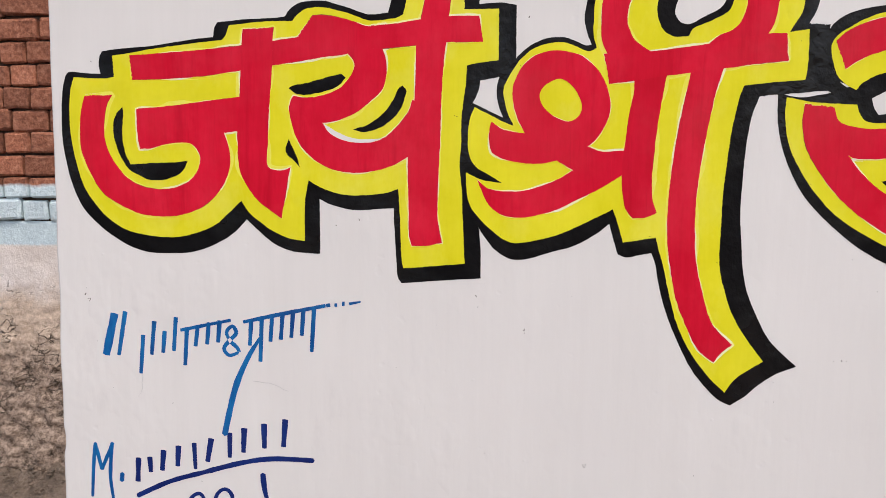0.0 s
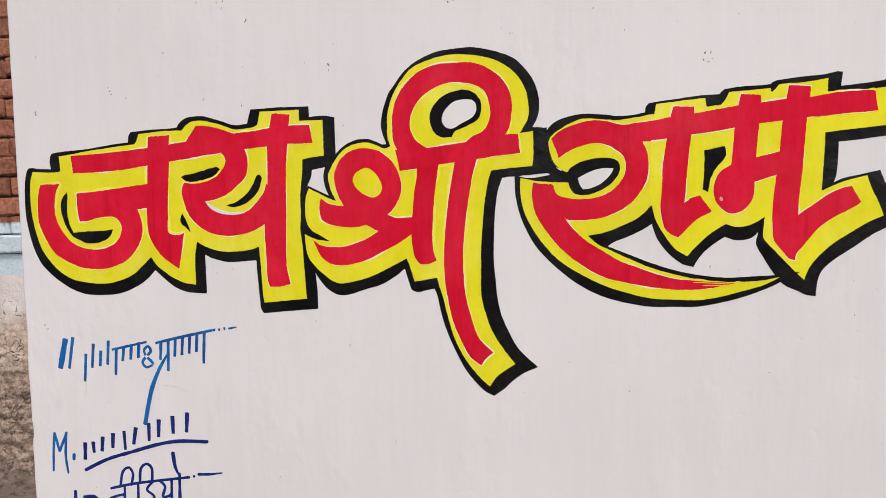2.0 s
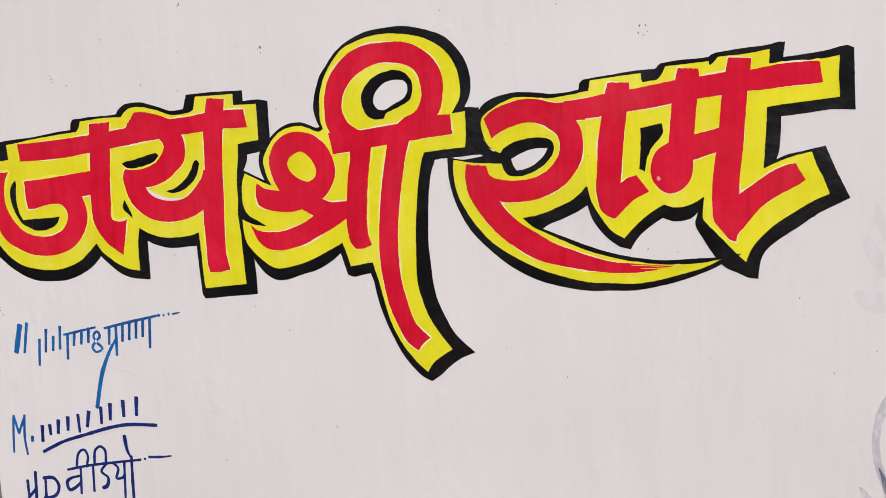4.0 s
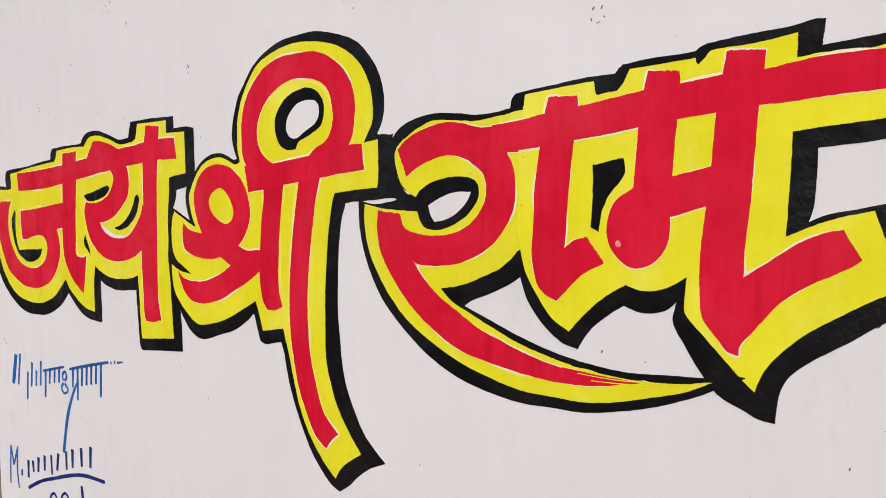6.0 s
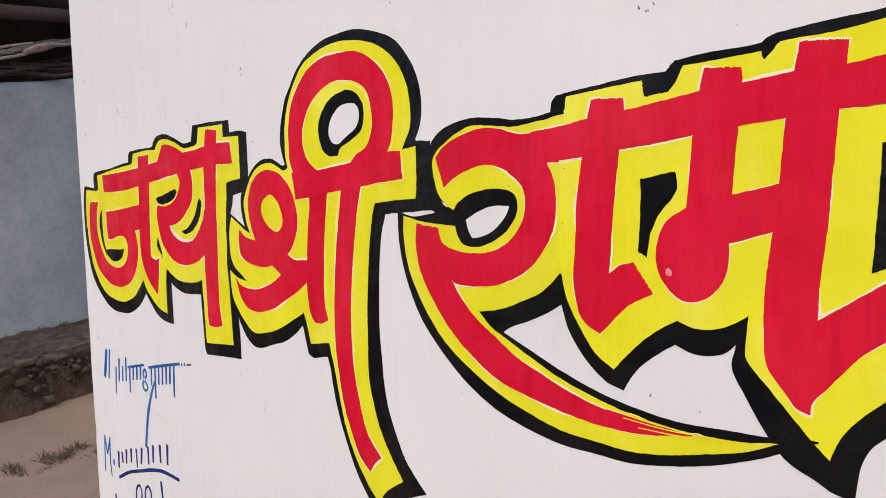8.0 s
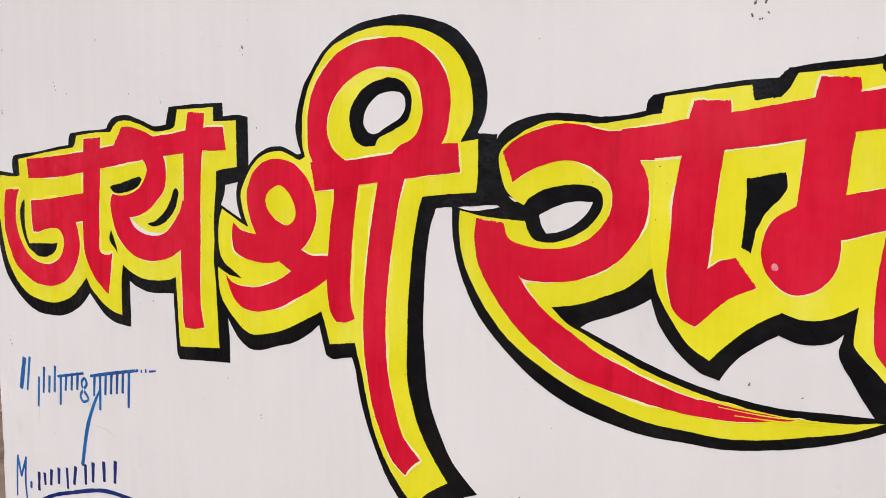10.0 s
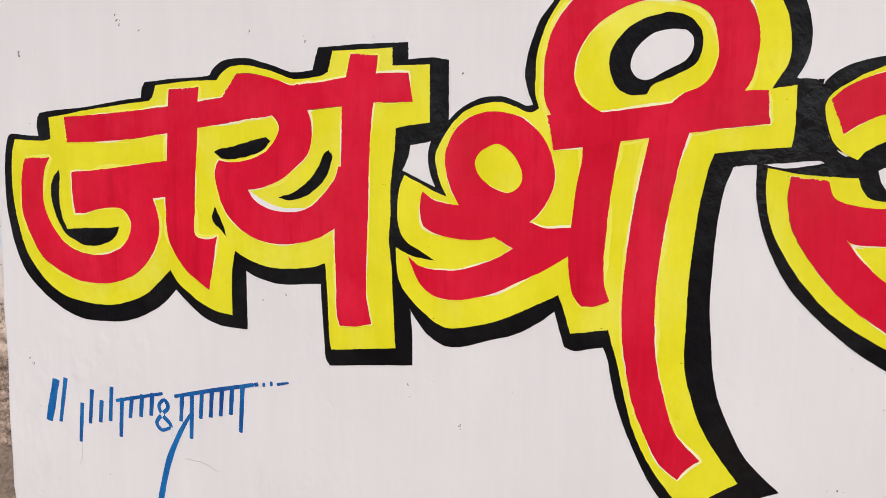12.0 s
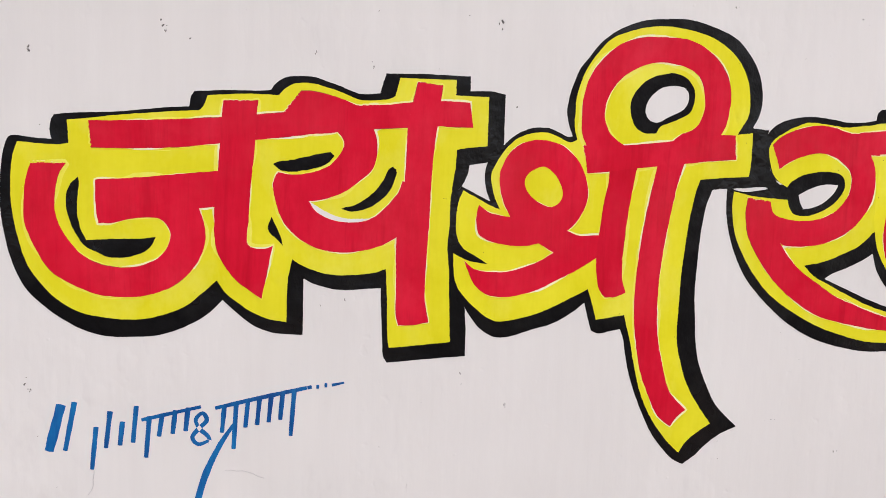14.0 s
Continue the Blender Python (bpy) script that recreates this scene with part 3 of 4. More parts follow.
RED_SHRI_TAIL = [(300, 1498, 1), (337, 1499, 1), (328, 1466), (321, 1428), (314, 1383), (310, 1338), (310, 1293), (313, 1262), (320, 1232), (332, 1193), (345, 1176), (359, 1164, 1), (347, 1154), (337, 1141, 1), (318, 1157), (303, 1186), (291, 1216), (284, 1247), (278, 1285), (277, 1330), (280, 1375), (286, 1420), (293, 1461)]
COUNTER_SHRI = [(297, 1608), (316, 1611), (332, 1606), (344, 1592), (345, 1576), (340, 1562), (319, 1550), (300, 1542), (295, 1533, 1), (278, 1533), (266, 1540), (259, 1554), (258, 1572), (265, 1587), (278, 1600)]
WHITE_SHRI = [(329, 1594, 1), (317, 1595), (298, 1591), (283, 1577), (278, 1562), (284, 1550), (296, 1547), (311, 1555), (330, 1565), (337, 1577), (335, 1589)]
BLACK_RA = [(451, 1513), (451, 1530), (457, 1544), (474, 1556), (510, 1564), (547, 1562), (566, 1559), (593, 1560), (612, 1563, 1), (632, 1556, 1), (630, 1415), (623, 1381, 1), (609, 1372), (586, 1361), (563, 1352), (552, 1345, 1), (586, 1331), (623, 1316), (660, 1304), (703, 1295), (744, 1291), (784, 1293), (823, 1295), (852, 1300, 1), (826, 1283), (799, 1270), (766, 1258), (731, 1249), (696, 1243), (660, 1243)] + [(623, 1243), (585, 1249), (545, 1260), (505, 1280), (468, 1309), (437, 1341), (420, 1369), (407, 1401), (400, 1434), (399, 1466, 1), (425, 1461), (455, 1465, 1), (483, 1474, 1), (467, 1479), (459, 1494)]
YELLOW_RA = [(456, 1516), (459, 1527), (470, 1537), (491, 1549), (511, 1556), (539, 1555), (564, 1552), (593, 1555), (626, 1560, 1), (633, 1563, 1), (632, 1419), (621, 1410, 1), (602, 1392), (571, 1377), (547, 1368), (520, 1363, 1), (535, 1349), (555, 1339), (586, 1324), (623, 1308), (660, 1297), (696, 1289), (731, 1285), (765, 1284), (798, 1286), (830, 1293, 1), (799, 1278), (765, 1268), (731, 1259), (696, 1254)] + [(660, 1255), (623, 1257), (585, 1266), (546, 1279), (506, 1299), (473, 1321), (448, 1347), (427, 1378), (413, 1409), (408, 1442), (409, 1461, 1), (442, 1455), (488, 1452, 1), (491, 1443), (499, 1433), (520, 1431), (545, 1440), (560, 1451), (571, 1467), (572, 1478), (567, 1487), (553, 1491), (534, 1491), (510, 1486), (493, 1477), (486, 1469, 1), (472, 1477), (462, 1491)]
RED_RA = [(461, 1525, 1), (475, 1537), (501, 1548), (526, 1553), (550, 1551), (573, 1545), (596, 1545), (622, 1549, 1), (622, 1532), (622, 1516, 1), (614, 1516), (608, 1516, 1), (616, 1498), (618, 1473), (614, 1451), (602, 1430), (587, 1414), (563, 1400), (540, 1392), (512, 1389), (487, 1390), (481, 1394, 1), (495, 1375), (515, 1356), (539, 1340), (570, 1321), (601, 1309), (631, 1298), (660, 1290), (689, 1287)] + [(717, 1284), (765, 1284, 1), (744, 1279), (703, 1272), (660, 1272), (623, 1276), (585, 1283), (546, 1293), (506, 1316), (473, 1344), (449, 1375), (434, 1402), (428, 1434), (430, 1453, 1), (463, 1449, 1), (469, 1433), (488, 1426), (512, 1424), (536, 1427), (560, 1438), (576, 1456), (582, 1474), (579, 1492), (565, 1505), (550, 1513), (530, 1516), (510, 1512), (490, 1504), (473, 1493, 1)]
WHITE_RA = [(504, 1459, 1), (521, 1468), (541, 1474), (562, 1474, 1), (557, 1464), (541, 1449), (525, 1442), (512, 1440, 1), (507, 1448)]
BLACK_MA = [(612, 1563, 1), (614, 1573), (619, 1578, 1), (634, 1580), (662, 1583), (697, 1587), (729, 1588, 1), (736, 1596, 1), (764, 1599), (796, 1600), (807, 1601, 1), (810, 1604), (818, 1607, 1), (857, 1611), (887, 1613), (907, 1617, 1), (915, 1616, 1), (913, 1594, 1), (944, 1597), (971, 1600), (1000, 1606), (1010, 1602, 1), (1014, 1512, 1), (983, 1514), (945, 1510), (911, 1507, 1), (911, 1488), (909, 1457), (905, 1443, 1), (918, 1449)] + [(946, 1455), (974, 1461, 1), (991, 1421), (1010, 1382, 1), (992, 1373), (965, 1359), (937, 1339), (908, 1319), (891, 1303), (884, 1286), (881, 1260, 1), (867, 1262), (855, 1268), (832, 1279), (815, 1299), (799, 1325), (788, 1346), (791, 1365, 1), (781, 1356), (758, 1352), (739, 1358, 1), (724, 1348), (707, 1334), (696, 1320), (690, 1309, 1), (671, 1315), (649, 1333), (631, 1358), (623, 1381), (613, 1401)] + [(614, 1458)]
YELLOW_MA = [(627, 1558, 1), (630, 1576, 1), (662, 1579), (707, 1583, 1), (709, 1569, 1), (731, 1571, 1), (738, 1579), (744, 1591, 1), (764, 1592), (796, 1594), (806, 1595, 1), (809, 1588, 1), (816, 1595), (821, 1600), (857, 1602), (894, 1607, 1), (893, 1586, 1), (916, 1587), (960, 1588), (991, 1592, 1), (990, 1568), (992, 1532, 1), (961, 1529), (917, 1525), (891, 1522, 1), (890, 1489), (887, 1430, 1), (907, 1439), (929, 1447), (955, 1453, 1)] + [(962, 1433), (972, 1412), (981, 1389, 1), (959, 1379), (931, 1362), (902, 1342), (882, 1322), (870, 1305), (863, 1287, 1), (851, 1298), (836, 1314), (817, 1335), (800, 1354), (799, 1367), (801, 1390, 1), (794, 1385), (778, 1377), (758, 1374), (741, 1379, 1), (724, 1369), (703, 1352), (680, 1327, 1), (660, 1340), (642, 1365), (630, 1386), (624, 1409), (621, 1430), (622, 1487), (624, 1529)]
RED_RAMA_BAR = [(589, 1546, 1), (622, 1549), (651, 1554), (690, 1559), (731, 1565), (758, 1569), (790, 1572), (830, 1577), (870, 1579), (916, 1585), (960, 1586), (964, 1584, 1), (966, 1567), (969, 1554, 1), (939, 1552), (905, 1550), (863, 1547), (825, 1543), (790, 1539), (751, 1534), (714, 1529), (685, 1525), (647, 1520), (608, 1516), (588, 1513, 1)]
RED_AA_STEM = [(657, 1571, 1), (689, 1570, 1), (690, 1559), (685, 1525), (681, 1484), (677, 1443), (675, 1414, 1), (686, 1422), (699, 1426, 1), (719, 1400, 1), (696, 1388), (679, 1372), (666, 1358, 1), (653, 1364), (645, 1372), (640, 1386), (637, 1408), (639, 1436), (641, 1479), (647, 1519), (653, 1555)]
RED_MA_BALL = [(762, 1587, 1), (792, 1585, 1), (793, 1573), (790, 1539), (786, 1487), (784, 1447), (783, 1424), (774, 1407), (761, 1398), (748, 1396), (734, 1404), (724, 1418), (721, 1435), (724, 1452), (732, 1465), (748, 1475, 1), (751, 1508), (753, 1534), (758, 1568)]
RED_MA_LINK = [(782, 1485, 1), (822, 1494), (828, 1496, 1), (826, 1458, 1), (818, 1457), (781, 1446, 1)]
RED_MA_STEM = [(835, 1598, 1), (868, 1596, 1), (867, 1578), (863, 1547), (860, 1503), (857, 1458), (853, 1419), (852, 1392, 1), (872, 1406), (895, 1423), (918, 1434), (932, 1436, 1), (938, 1425), (947, 1411, 1), (936, 1403), (907, 1388), (884, 1371), (866, 1349), (849, 1327), (849, 1319, 1), (839, 1322), (829, 1334), (816, 1352), (813, 1373), (813, 1407), (816, 1440), (818, 1457), (822, 1492), (826, 1543), (831, 1575)]
COUNTER_MA = [(706, 1499, 1), (738, 1505, 1), (740, 1492), (734, 1481), (723, 1468), (716, 1452), (712, 1431, 1), (704, 1437, 1), (706, 1470)]


def build_word(label, step, blacks, yellows, counters, reds, whites):
    word = empty("painted_word", label, "lettering", "painted words")
    for i, pts in enumerate(blacks):
        painted("black_shadow", [smooth_outline(pts, seed=i + 1, ragged=0.9)], BLACK, word, 0.2 + step + 0.12 * i, "thick black drop shadow and outline")
    for i, pts in enumerate(yellows):
        painted("yellow_outline", [smooth_outline(pts, wobble=0.45, seed=i + 11, ragged=0.8)], YELLOW, word, 0.6 + step + 0.12 * i, "broad bright yellow outline")
    for i, pts in enumerate(counters):
        painted("black_counter", [smooth_outline(pts, wobble=0.7, seed=i + 21, ragged=1.0)], BLACK, word, 0.9, "black filled counter")
    for i, (pts, holes) in enumerate(reds):
        line = smooth_outline(pts, wobble=0.5, seed=i + 31, ragged=1.3)
        inner = [smooth_outline(h, seed=i + 41) for h in holes]
        painted("thin_rim", [grown(line, 5.5, i + 251, 0.15)] + ([grown(inner[0], 3.0, i + 271)] if inner else []), THIN, word, 0.76 + 0.02 * i, "thinly brushed yellow rim", 0.02)
        painted("bare_gap", [grown(line, 2.9, i + 51, 0.12)] + ([grown(inner[0], 2.0, i + 71)] if inner else []), CREAM, word, 0.95 + 0.025 * i, "thinly painted cream gap", 0.02)
        painted("dark_edge", [grown(line, 0.9, i + 151, -0.08)], EDGING, word, 1.08 + 0.025 * i, "thin dark smeared edge", 0.02) if not inner else None
        painted("red_stroke", [line] + inner, RED, word, 1.3 + 0.035 * i, "crimson brush stroke", 0.03)
    rng = random.Random(len(label))
    rim = [q for pts in yellows for q in smooth_outline(pts)]
    specks = []
    for k in range(26):
        q, r = rng.choice(rim), rng.uniform(0.2, 0.55)
        mid = q + Vector((rng.uniform(-9, 9), rng.uniform(-9, 9)))
        specks.append([mid + Vector((math.cos(a) * r * 1.3, math.sin(a) * r)) for a in (0, 1, 2, 3, 4.1, 5.2)])
    tagged(painted("paint_specks", specks, BLACK, word, 1.0, "", 0.02), "fine black paint specks", kind="stuff")
    for i, pts in enumerate(whites):
        painted("white_gap", [smooth_outline(pts, seed=i + 61)], WHITE, word, 1.12, "bare white wall showing through")
    return word


build_word("red Hindi word with yellow outline and black shadow, reading jay", 0.0, [BLACK_JAYA], [YELLOW_JAYA],
           [COUNTER_JA, COUNTER_GAP, COUNTER_YA_TOP, COUNTER_YA_LOW],
           [(RED_JA_BAR, []), (RED_JA_BOWL, []), (RED_JA_STEM, []), (RED_YA_BOWL, []), (RED_YA_BAR, []), (RED_YA_STEM, [])], [WHITE_YA])
build_word("red Hindi word with tall ring and long tail, reading shri", 0.04, [BLACK_SHRI], [YELLOW_SHRI], [COUNTER_SHRI],
           [(RED_SHRI_LOOP, [EYE_SHRI_LOOP]), (RED_SHRI_STEM, []), (RED_SHRI_RING, []), (RED_SHRI_TAIL, []), (RED_SHRI_BAR, [])], [WHITE_SHRI])
RAM_WORD = build_word("red Hindi word with sweeping sickle tail, reading ram", 0.08, [BLACK_RA, BLACK_MA], [YELLOW_RA, YELLOW_MA], [COUNTER_MA],
           [(RED_RA, []), (RED_AA_STEM, []), (RED_MA_BALL, []), (RED_MA_LINK, []), (RED_MA_STEM, []), (RED_RAMA_BAR, [])], [WHITE_RA])


# ---------------------------------------------------------------- small blue brush writing below the words
def build_writing(name, label, strokes, mats):
    thing = empty(name, label, "writing", "blue brush writing")
    for i, (kind, pts) in enumerate(strokes):
        painted(kind, [stroke_outline(pts, i, kind.endswith("bar"))], mats[i % len(mats)], thing, 0.25 + 0.03 * i)
    return thing


SIGNATURE = [
    ('name_bar', [(-435, 1184, 5.3), (-449, 1128, 5.3)]),
    ('name_bar', [(-420, 1187, 3.3), (-431, 1128, 2.6)]),
    ('name_bar', [(-396, 1156, 3), (-401, 1104, 2.6)]),
    ('name_bar', [(-380, 1175, 3), (-385, 1130, 2.6)]),
    ('name_bar', [(-366, 1162, 3), (-369, 1133, 2.6)]),
    ('name_bar', [(-350, 1181, 3), (-354, 1136, 2.6)]),
    ('name_bar', [(-335, 1168, 3), (-339, 1117, 2.6)]),
    ('name_bar', [(-320, 1171, 3), (-324, 1143, 2.6)]),
    ('name_bar', [(-305, 1175, 3), (-308, 1146, 2.6)]),
    ('name_bar', [(-290, 1178, 3), (-293, 1149, 2.6)]),
    ('ampersand', [(-266, 1136, 2), (-278, 1132, 2.4), (-285, 1141, 2.6), (-277, 1152, 2.8), (-268, 1162, 2.6), (-273, 1171, 2.4), (-281, 1163, 2.4), (-276, 1151, 2.6), (-266, 1141, 2.4), (-262, 1126, 2)]),
    ('name_bar', [(-247, 1181, 3), (-250, 1146, 2.6)]),
    ('name_bar', [(-233, 1184, 3), (-236, 1125, 2.6)]),
    ('name_bar', [(-219, 1186, 3), (-222, 1152, 2.6)]),
    ('name_bar', [(-205, 1189, 3), (-208, 1155, 2.6)]),
    ('name_bar', [(-191, 1192, 3), (-194, 1158, 2.6)]),
    ('name_bar', [(-177, 1196, 3), (-180, 1161, 2.6)]),
    ('name_bar', [(-163, 1199, 3), (-167, 1140, 2.6)]),
    ('name_bar', [(-147, 1201, 2.3), (-142, 1202, 2.3)]),
    ('name_bar', [(-136, 1202, 2.6), (-133, 1202, 2.6)]),
    ('name_bar', [(-126, 1204, 2.6), (-123, 1204, 2.6)]),
    ('name_bar', [(-117, 1204, 2), (-102, 1207, 1.3)]),
    ('name_bar', [(-258, 1177, 2.3), (-205, 1189, 2.6), (-148, 1201, 2.3)]),
    ('name_bar', [(-344, 1164, 2.3), (-275, 1179, 2)]),
    ('flourish', [(-236, 1156, 2), (-253, 1129, 3.3), (-271, 1088, 4), (-287, 1025, 4)]),
]
NUMBER = [
    ('number_bar', [(-409, 987, 4), (-411, 954, 3.3)]),
    ('number_bar', [(-393, 989, 3.3), (-392, 968, 3.3)]),
    ('number_bar', [(-373, 999, 4), (-376, 971, 3.3)]),
    ('number_bar', [(-352, 1006, 4), (-354, 978, 3.3)]),
    ('number_bar', [(-330, 1011, 3.3), (-329, 975, 2.6)]),
    ('number_bar', [(-306, 1018, 4), (-312, 986, 3.3)]),
    ('number_bar', [(-280, 1027, 3.3), (-281, 993, 2.6)]),
    ('number_bar', [(-260, 1034, 4), (-262, 1001, 3.3)]),
    ('number_bar', [(-233, 1041, 4), (-233, 1008, 3.3)]),
    ('number_bar', [(-204, 1048, 4), (-207, 1011, 3.3)]),
    ('underline', [(-412, 934, 3.3), (-366, 956, 3.3), (-318, 971, 3.3), (-263, 987, 3.3), (-221, 994, 3.3), (-167, 994, 3.3)]),
]
LETTER_M = [
    ('letter_stroke', [(-477, 930, 2), (-474, 971, 2.6), (-470, 1005, 2.6)]),
    ('letter_stroke', [(-470, 1005, 2.6), (-462, 969, 2.6)]),
    ('letter_stroke', [(-462, 969, 2.6), (-445, 1006, 2.6)]),
    ('letter_stroke', [(-446, 1006, 2.6), (-450, 961, 2.6), (-447, 927, 2)]),
    ('letter_stroke', [(-433, 964, 3.3), (-434, 954, 3.3)]),
]
LETTERS_HD = [
    ('letter_stroke', [(-454, 875, 3.3), (-454, 845, 2.6), (-455, 823, 2.6)]),
    ('letter_stroke', [(-435, 893, 3.3), (-438, 835, 3.3), (-443, 782, 3.3)]),
    ('letter_stroke', [(-455, 840, 3.3), (-436, 859, 3.3)]),
    ('letter_stroke', [(-414, 881, 2.6), (-416, 840, 3.3)]),
    ('letter_stroke', [(-419, 881, 3.3), (-396, 882, 3.3), (-386, 866, 3.3), (-395, 847, 3.3), (-421, 840, 3.3)]),
]
VIDEO_WORD = [
    ('letter_stroke', [(-363, 900, 2.6), (-318, 910, 2.6), (-265, 918, 2.6), (-206, 926, 2.6)]),
    ('letter_stroke', [(-335, 904, 2.6), (-338, 853, 2.6)]),
    ('letter_stroke', [(-337, 889, 2.6), (-356, 884, 2.6), (-367, 875, 4), (-363, 860, 3.3), (-350, 865, 3.3), (-338, 875, 2.6)]),
    ('letter_stroke', [(-308, 910, 2.6), (-310, 859, 2.6)]),
    ('letter_stroke', [(-343, 907, 2.6), (-337, 933, 2.6), (-324, 941, 2.6), (-317, 928, 2.6), (-322, 907, 2.6)]),
    ('letter_stroke', [(-304, 913, 2.6), (-301, 939, 2.6), (-289, 949, 2.6), (-279, 940, 2.6), (-280, 916, 2.6)]),
    ('letter_stroke', [(-278, 916, 2.6), (-291, 900, 2.6), (-278, 888, 2.6), (-281, 872, 4), (-291, 867, 3.3)]),
    ('letter_stroke', [(-266, 918, 2.6), (-255, 907, 2.6), (-260, 888, 2.6), (-248, 889, 2.6), (-243, 894, 2.6)]),
    ('letter_stroke', [(-241, 923, 2.6), (-245, 846, 2.6)]),
    ('letter_stroke', [(-225, 933, 2.6), (-227, 873, 3.3), (-227, 821, 2.6)]),
    ('letter_stroke', [(-236, 972, 4), (-233, 946, 3.3), (-227, 931, 2)]),
    ('letter_stroke', [(-198, 928, 2.6), (-196, 928, 2.6)]),
    ('letter_stroke', [(-189, 932, 2.6), (-165, 933, 2.6), (-142, 936, 1.3)]),
]
build_writing("painter_signature", "blue brushed signature with a long flourish on white wall", SIGNATURE, [BLUE])
build_writing("letter_m", "blue brushed capital letter M with a dot", LETTER_M, [BLUE])
build_writing("number_line", "row of navy bars over a curved blue underline", NUMBER, [NAVY])
build_writing("letters_hd", "navy brushed capital letters H and D", LETTERS_HD, [NAVY])
build_writing("video_word", "navy brushed Hindi word reading video with dash", VIDEO_WORD, [NAVY])

# ---------------------------------------------------------------- faded vine painted on the same wall
VINE_STROKES = [
    ("vine_stem", "GREY", [(1141, 1598, 3), (1102, 1543, 4.5), (1080, 1496, 5.5), (1074, 1458, 6), (1082, 1410, 6.5), (1092, 1374, 7), (1088, 1337, 7), (1076, 1306, 6), (1068, 1284, 3)]),
    ("vine_stem", "GREY", [(1112, 1262, 5), (1121, 1240, 8), (1123, 1218, 9), (1117, 1171, 9), (1105, 1134, 8.5), (1085, 1096, 8), (1064, 1058, 7), (1055, 1020, 6), (1056, 982, 6), (1063, 954, 6), (1075, 916, 6), (1085, 861, 6), (1086, 826, 5)]),
    ("vine_streak", "SLATE", [(1090, 1520, 0.6), (1078, 1480, 1.2), (1072, 1450, 1), (1073, 1435, 0.5)]),
    ("vine_streak", "SLATE", [(1074, 1445, 0.6), (1081, 1412, 2.4), (1085, 1392, 1)]),
    ("vine_streak", "SLATE", [(1094, 1372, 0.6), (1094, 1340, 1.6), (1084, 1316, 0.8)]),
    ("vine_streak", "SLATE", [(1114, 1250, 1), (1115, 1215, 2.2), (1110, 1170, 1.6), (1096, 1130, 1)]),
    ("vine_streak", "SLATE", [(1129, 1235, 0.6), (1127, 1190, 1.6), (1118, 1150, 2), (1104, 1116, 1)]),
    ("vine_streak", "SLATE", [(1121, 1205, 0.5), (1111, 1150, 1.8), (1092, 1112, 2.2), (1080, 1094, 0.8)]),
    ("vine_streak", "SLATE", [(1096, 1100, 0.6), (1080, 1075, 1.4), (1068, 1056, 0.6)]),
    ("vine_streak", "SLATE", [(1060, 962, 1), (1067, 945, 3.4), (1072, 926, 4), (1075, 916, 2)]),
    ("vine_streak", "SLATE", [(1073, 915, 3), (1079, 888, 4.6), (1084, 858, 4.4), (1085, 840, 3)]),
    ("vine_leaf", "GREY", [(1034, 930, 2), (1044, 912, 6), (1060, 886, 5.5), (1071, 866, 2)]),
    ("vine_leaf", "SLATE", [(1048, 906, 1), (1056, 890, 4.4), (1070, 866, 2.6)]),
    ("vine_leaf", "GREY", [(1029, 892, 3), (1040, 876, 6), (1055, 852, 6), (1068, 830, 3)]),
    ("vine_leaf", "SLATE", [(1030, 888, 3), (1043, 868, 4.8), (1057, 848, 4), (1068, 830, 2)]),
    ("vine_leaf", "SLATE", [(1100, 1312, 1.5), (1088, 1296, 3.5), (1078, 1282, 1)]),
    ("faint_leaf", "FAINT", [(1046, 1370, 3), (1054, 1346, 8), (1062, 1312, 2)]),
    ("faint_leaf", "FAINT", [(1030, 1325, 4), (1044, 1296, 11), (1060, 1262, 3)]),
    ("faint_leaf", "FAINT", [(1020, 1235, 6), (1044, 1225, 18), (1070, 1212, 6)]),
    ("faint_leaf", "FAINT", [(1054, 1650, 3), (1064, 1672, 6), (1076, 1696, 3)]),
    ("vine_stem", "SLATE", [(1071, 1762, 2), (1070, 1742, 3), (1074, 1724, 2)]),
]


def blob(cx, cz, rx, rz, seed):
    return [Vector((cx + rx * (1 + 0.35 * noise.noise(Vector((math.cos(a), math.sin(a), seed)))) * math.cos(a),
                    cz + rz * (1 + 0.35 * noise.noise(Vector((math.sin(a), math.cos(a), seed + 4)))) * math.sin(a))) for a in [i * math.tau / 28 for i in range(28)]]


def build_vine():
    vine = empty("painted_vine", "faded grey painted vine with worn pink flowers", "wall painting")
    coats = {"GREY": VINE, "SLATE": SLATE, "FAINT": SMUDGE}
    for i, (kind, coat, pts) in enumerate(VINE_STROKES):
        painted(kind, [stroke_outline(pts, i)], coats[coat], vine, 0.12 + 0.02 * i, "dark slate-grey brush streak" if coat == "SLATE" else "")
    painted("flower", [blob(1103, 1268, 13, 15, 1)], PINK, vine, 0.6, "faded pink flower")
    painted("flower_heart", [blob(1099, 1277, 3.4, 4, 5)], RUBBED, vine, 0.65, "deeper pink flower heart")
    painted("flower", [blob(1096, 1736, 21, 17, 2)], PINK, vine, 0.6, "faded pink flower")
    painted("ochre_patch", [blob(1112, 862, 24, 18, 3)], OCHRE, vine, 0.08, "pale ochre patch")
    painted("ochre_patch", [blob(1118, 1330, 14, 16, 7)], OCHRE, vine, 0.08, "pale ochre patch")


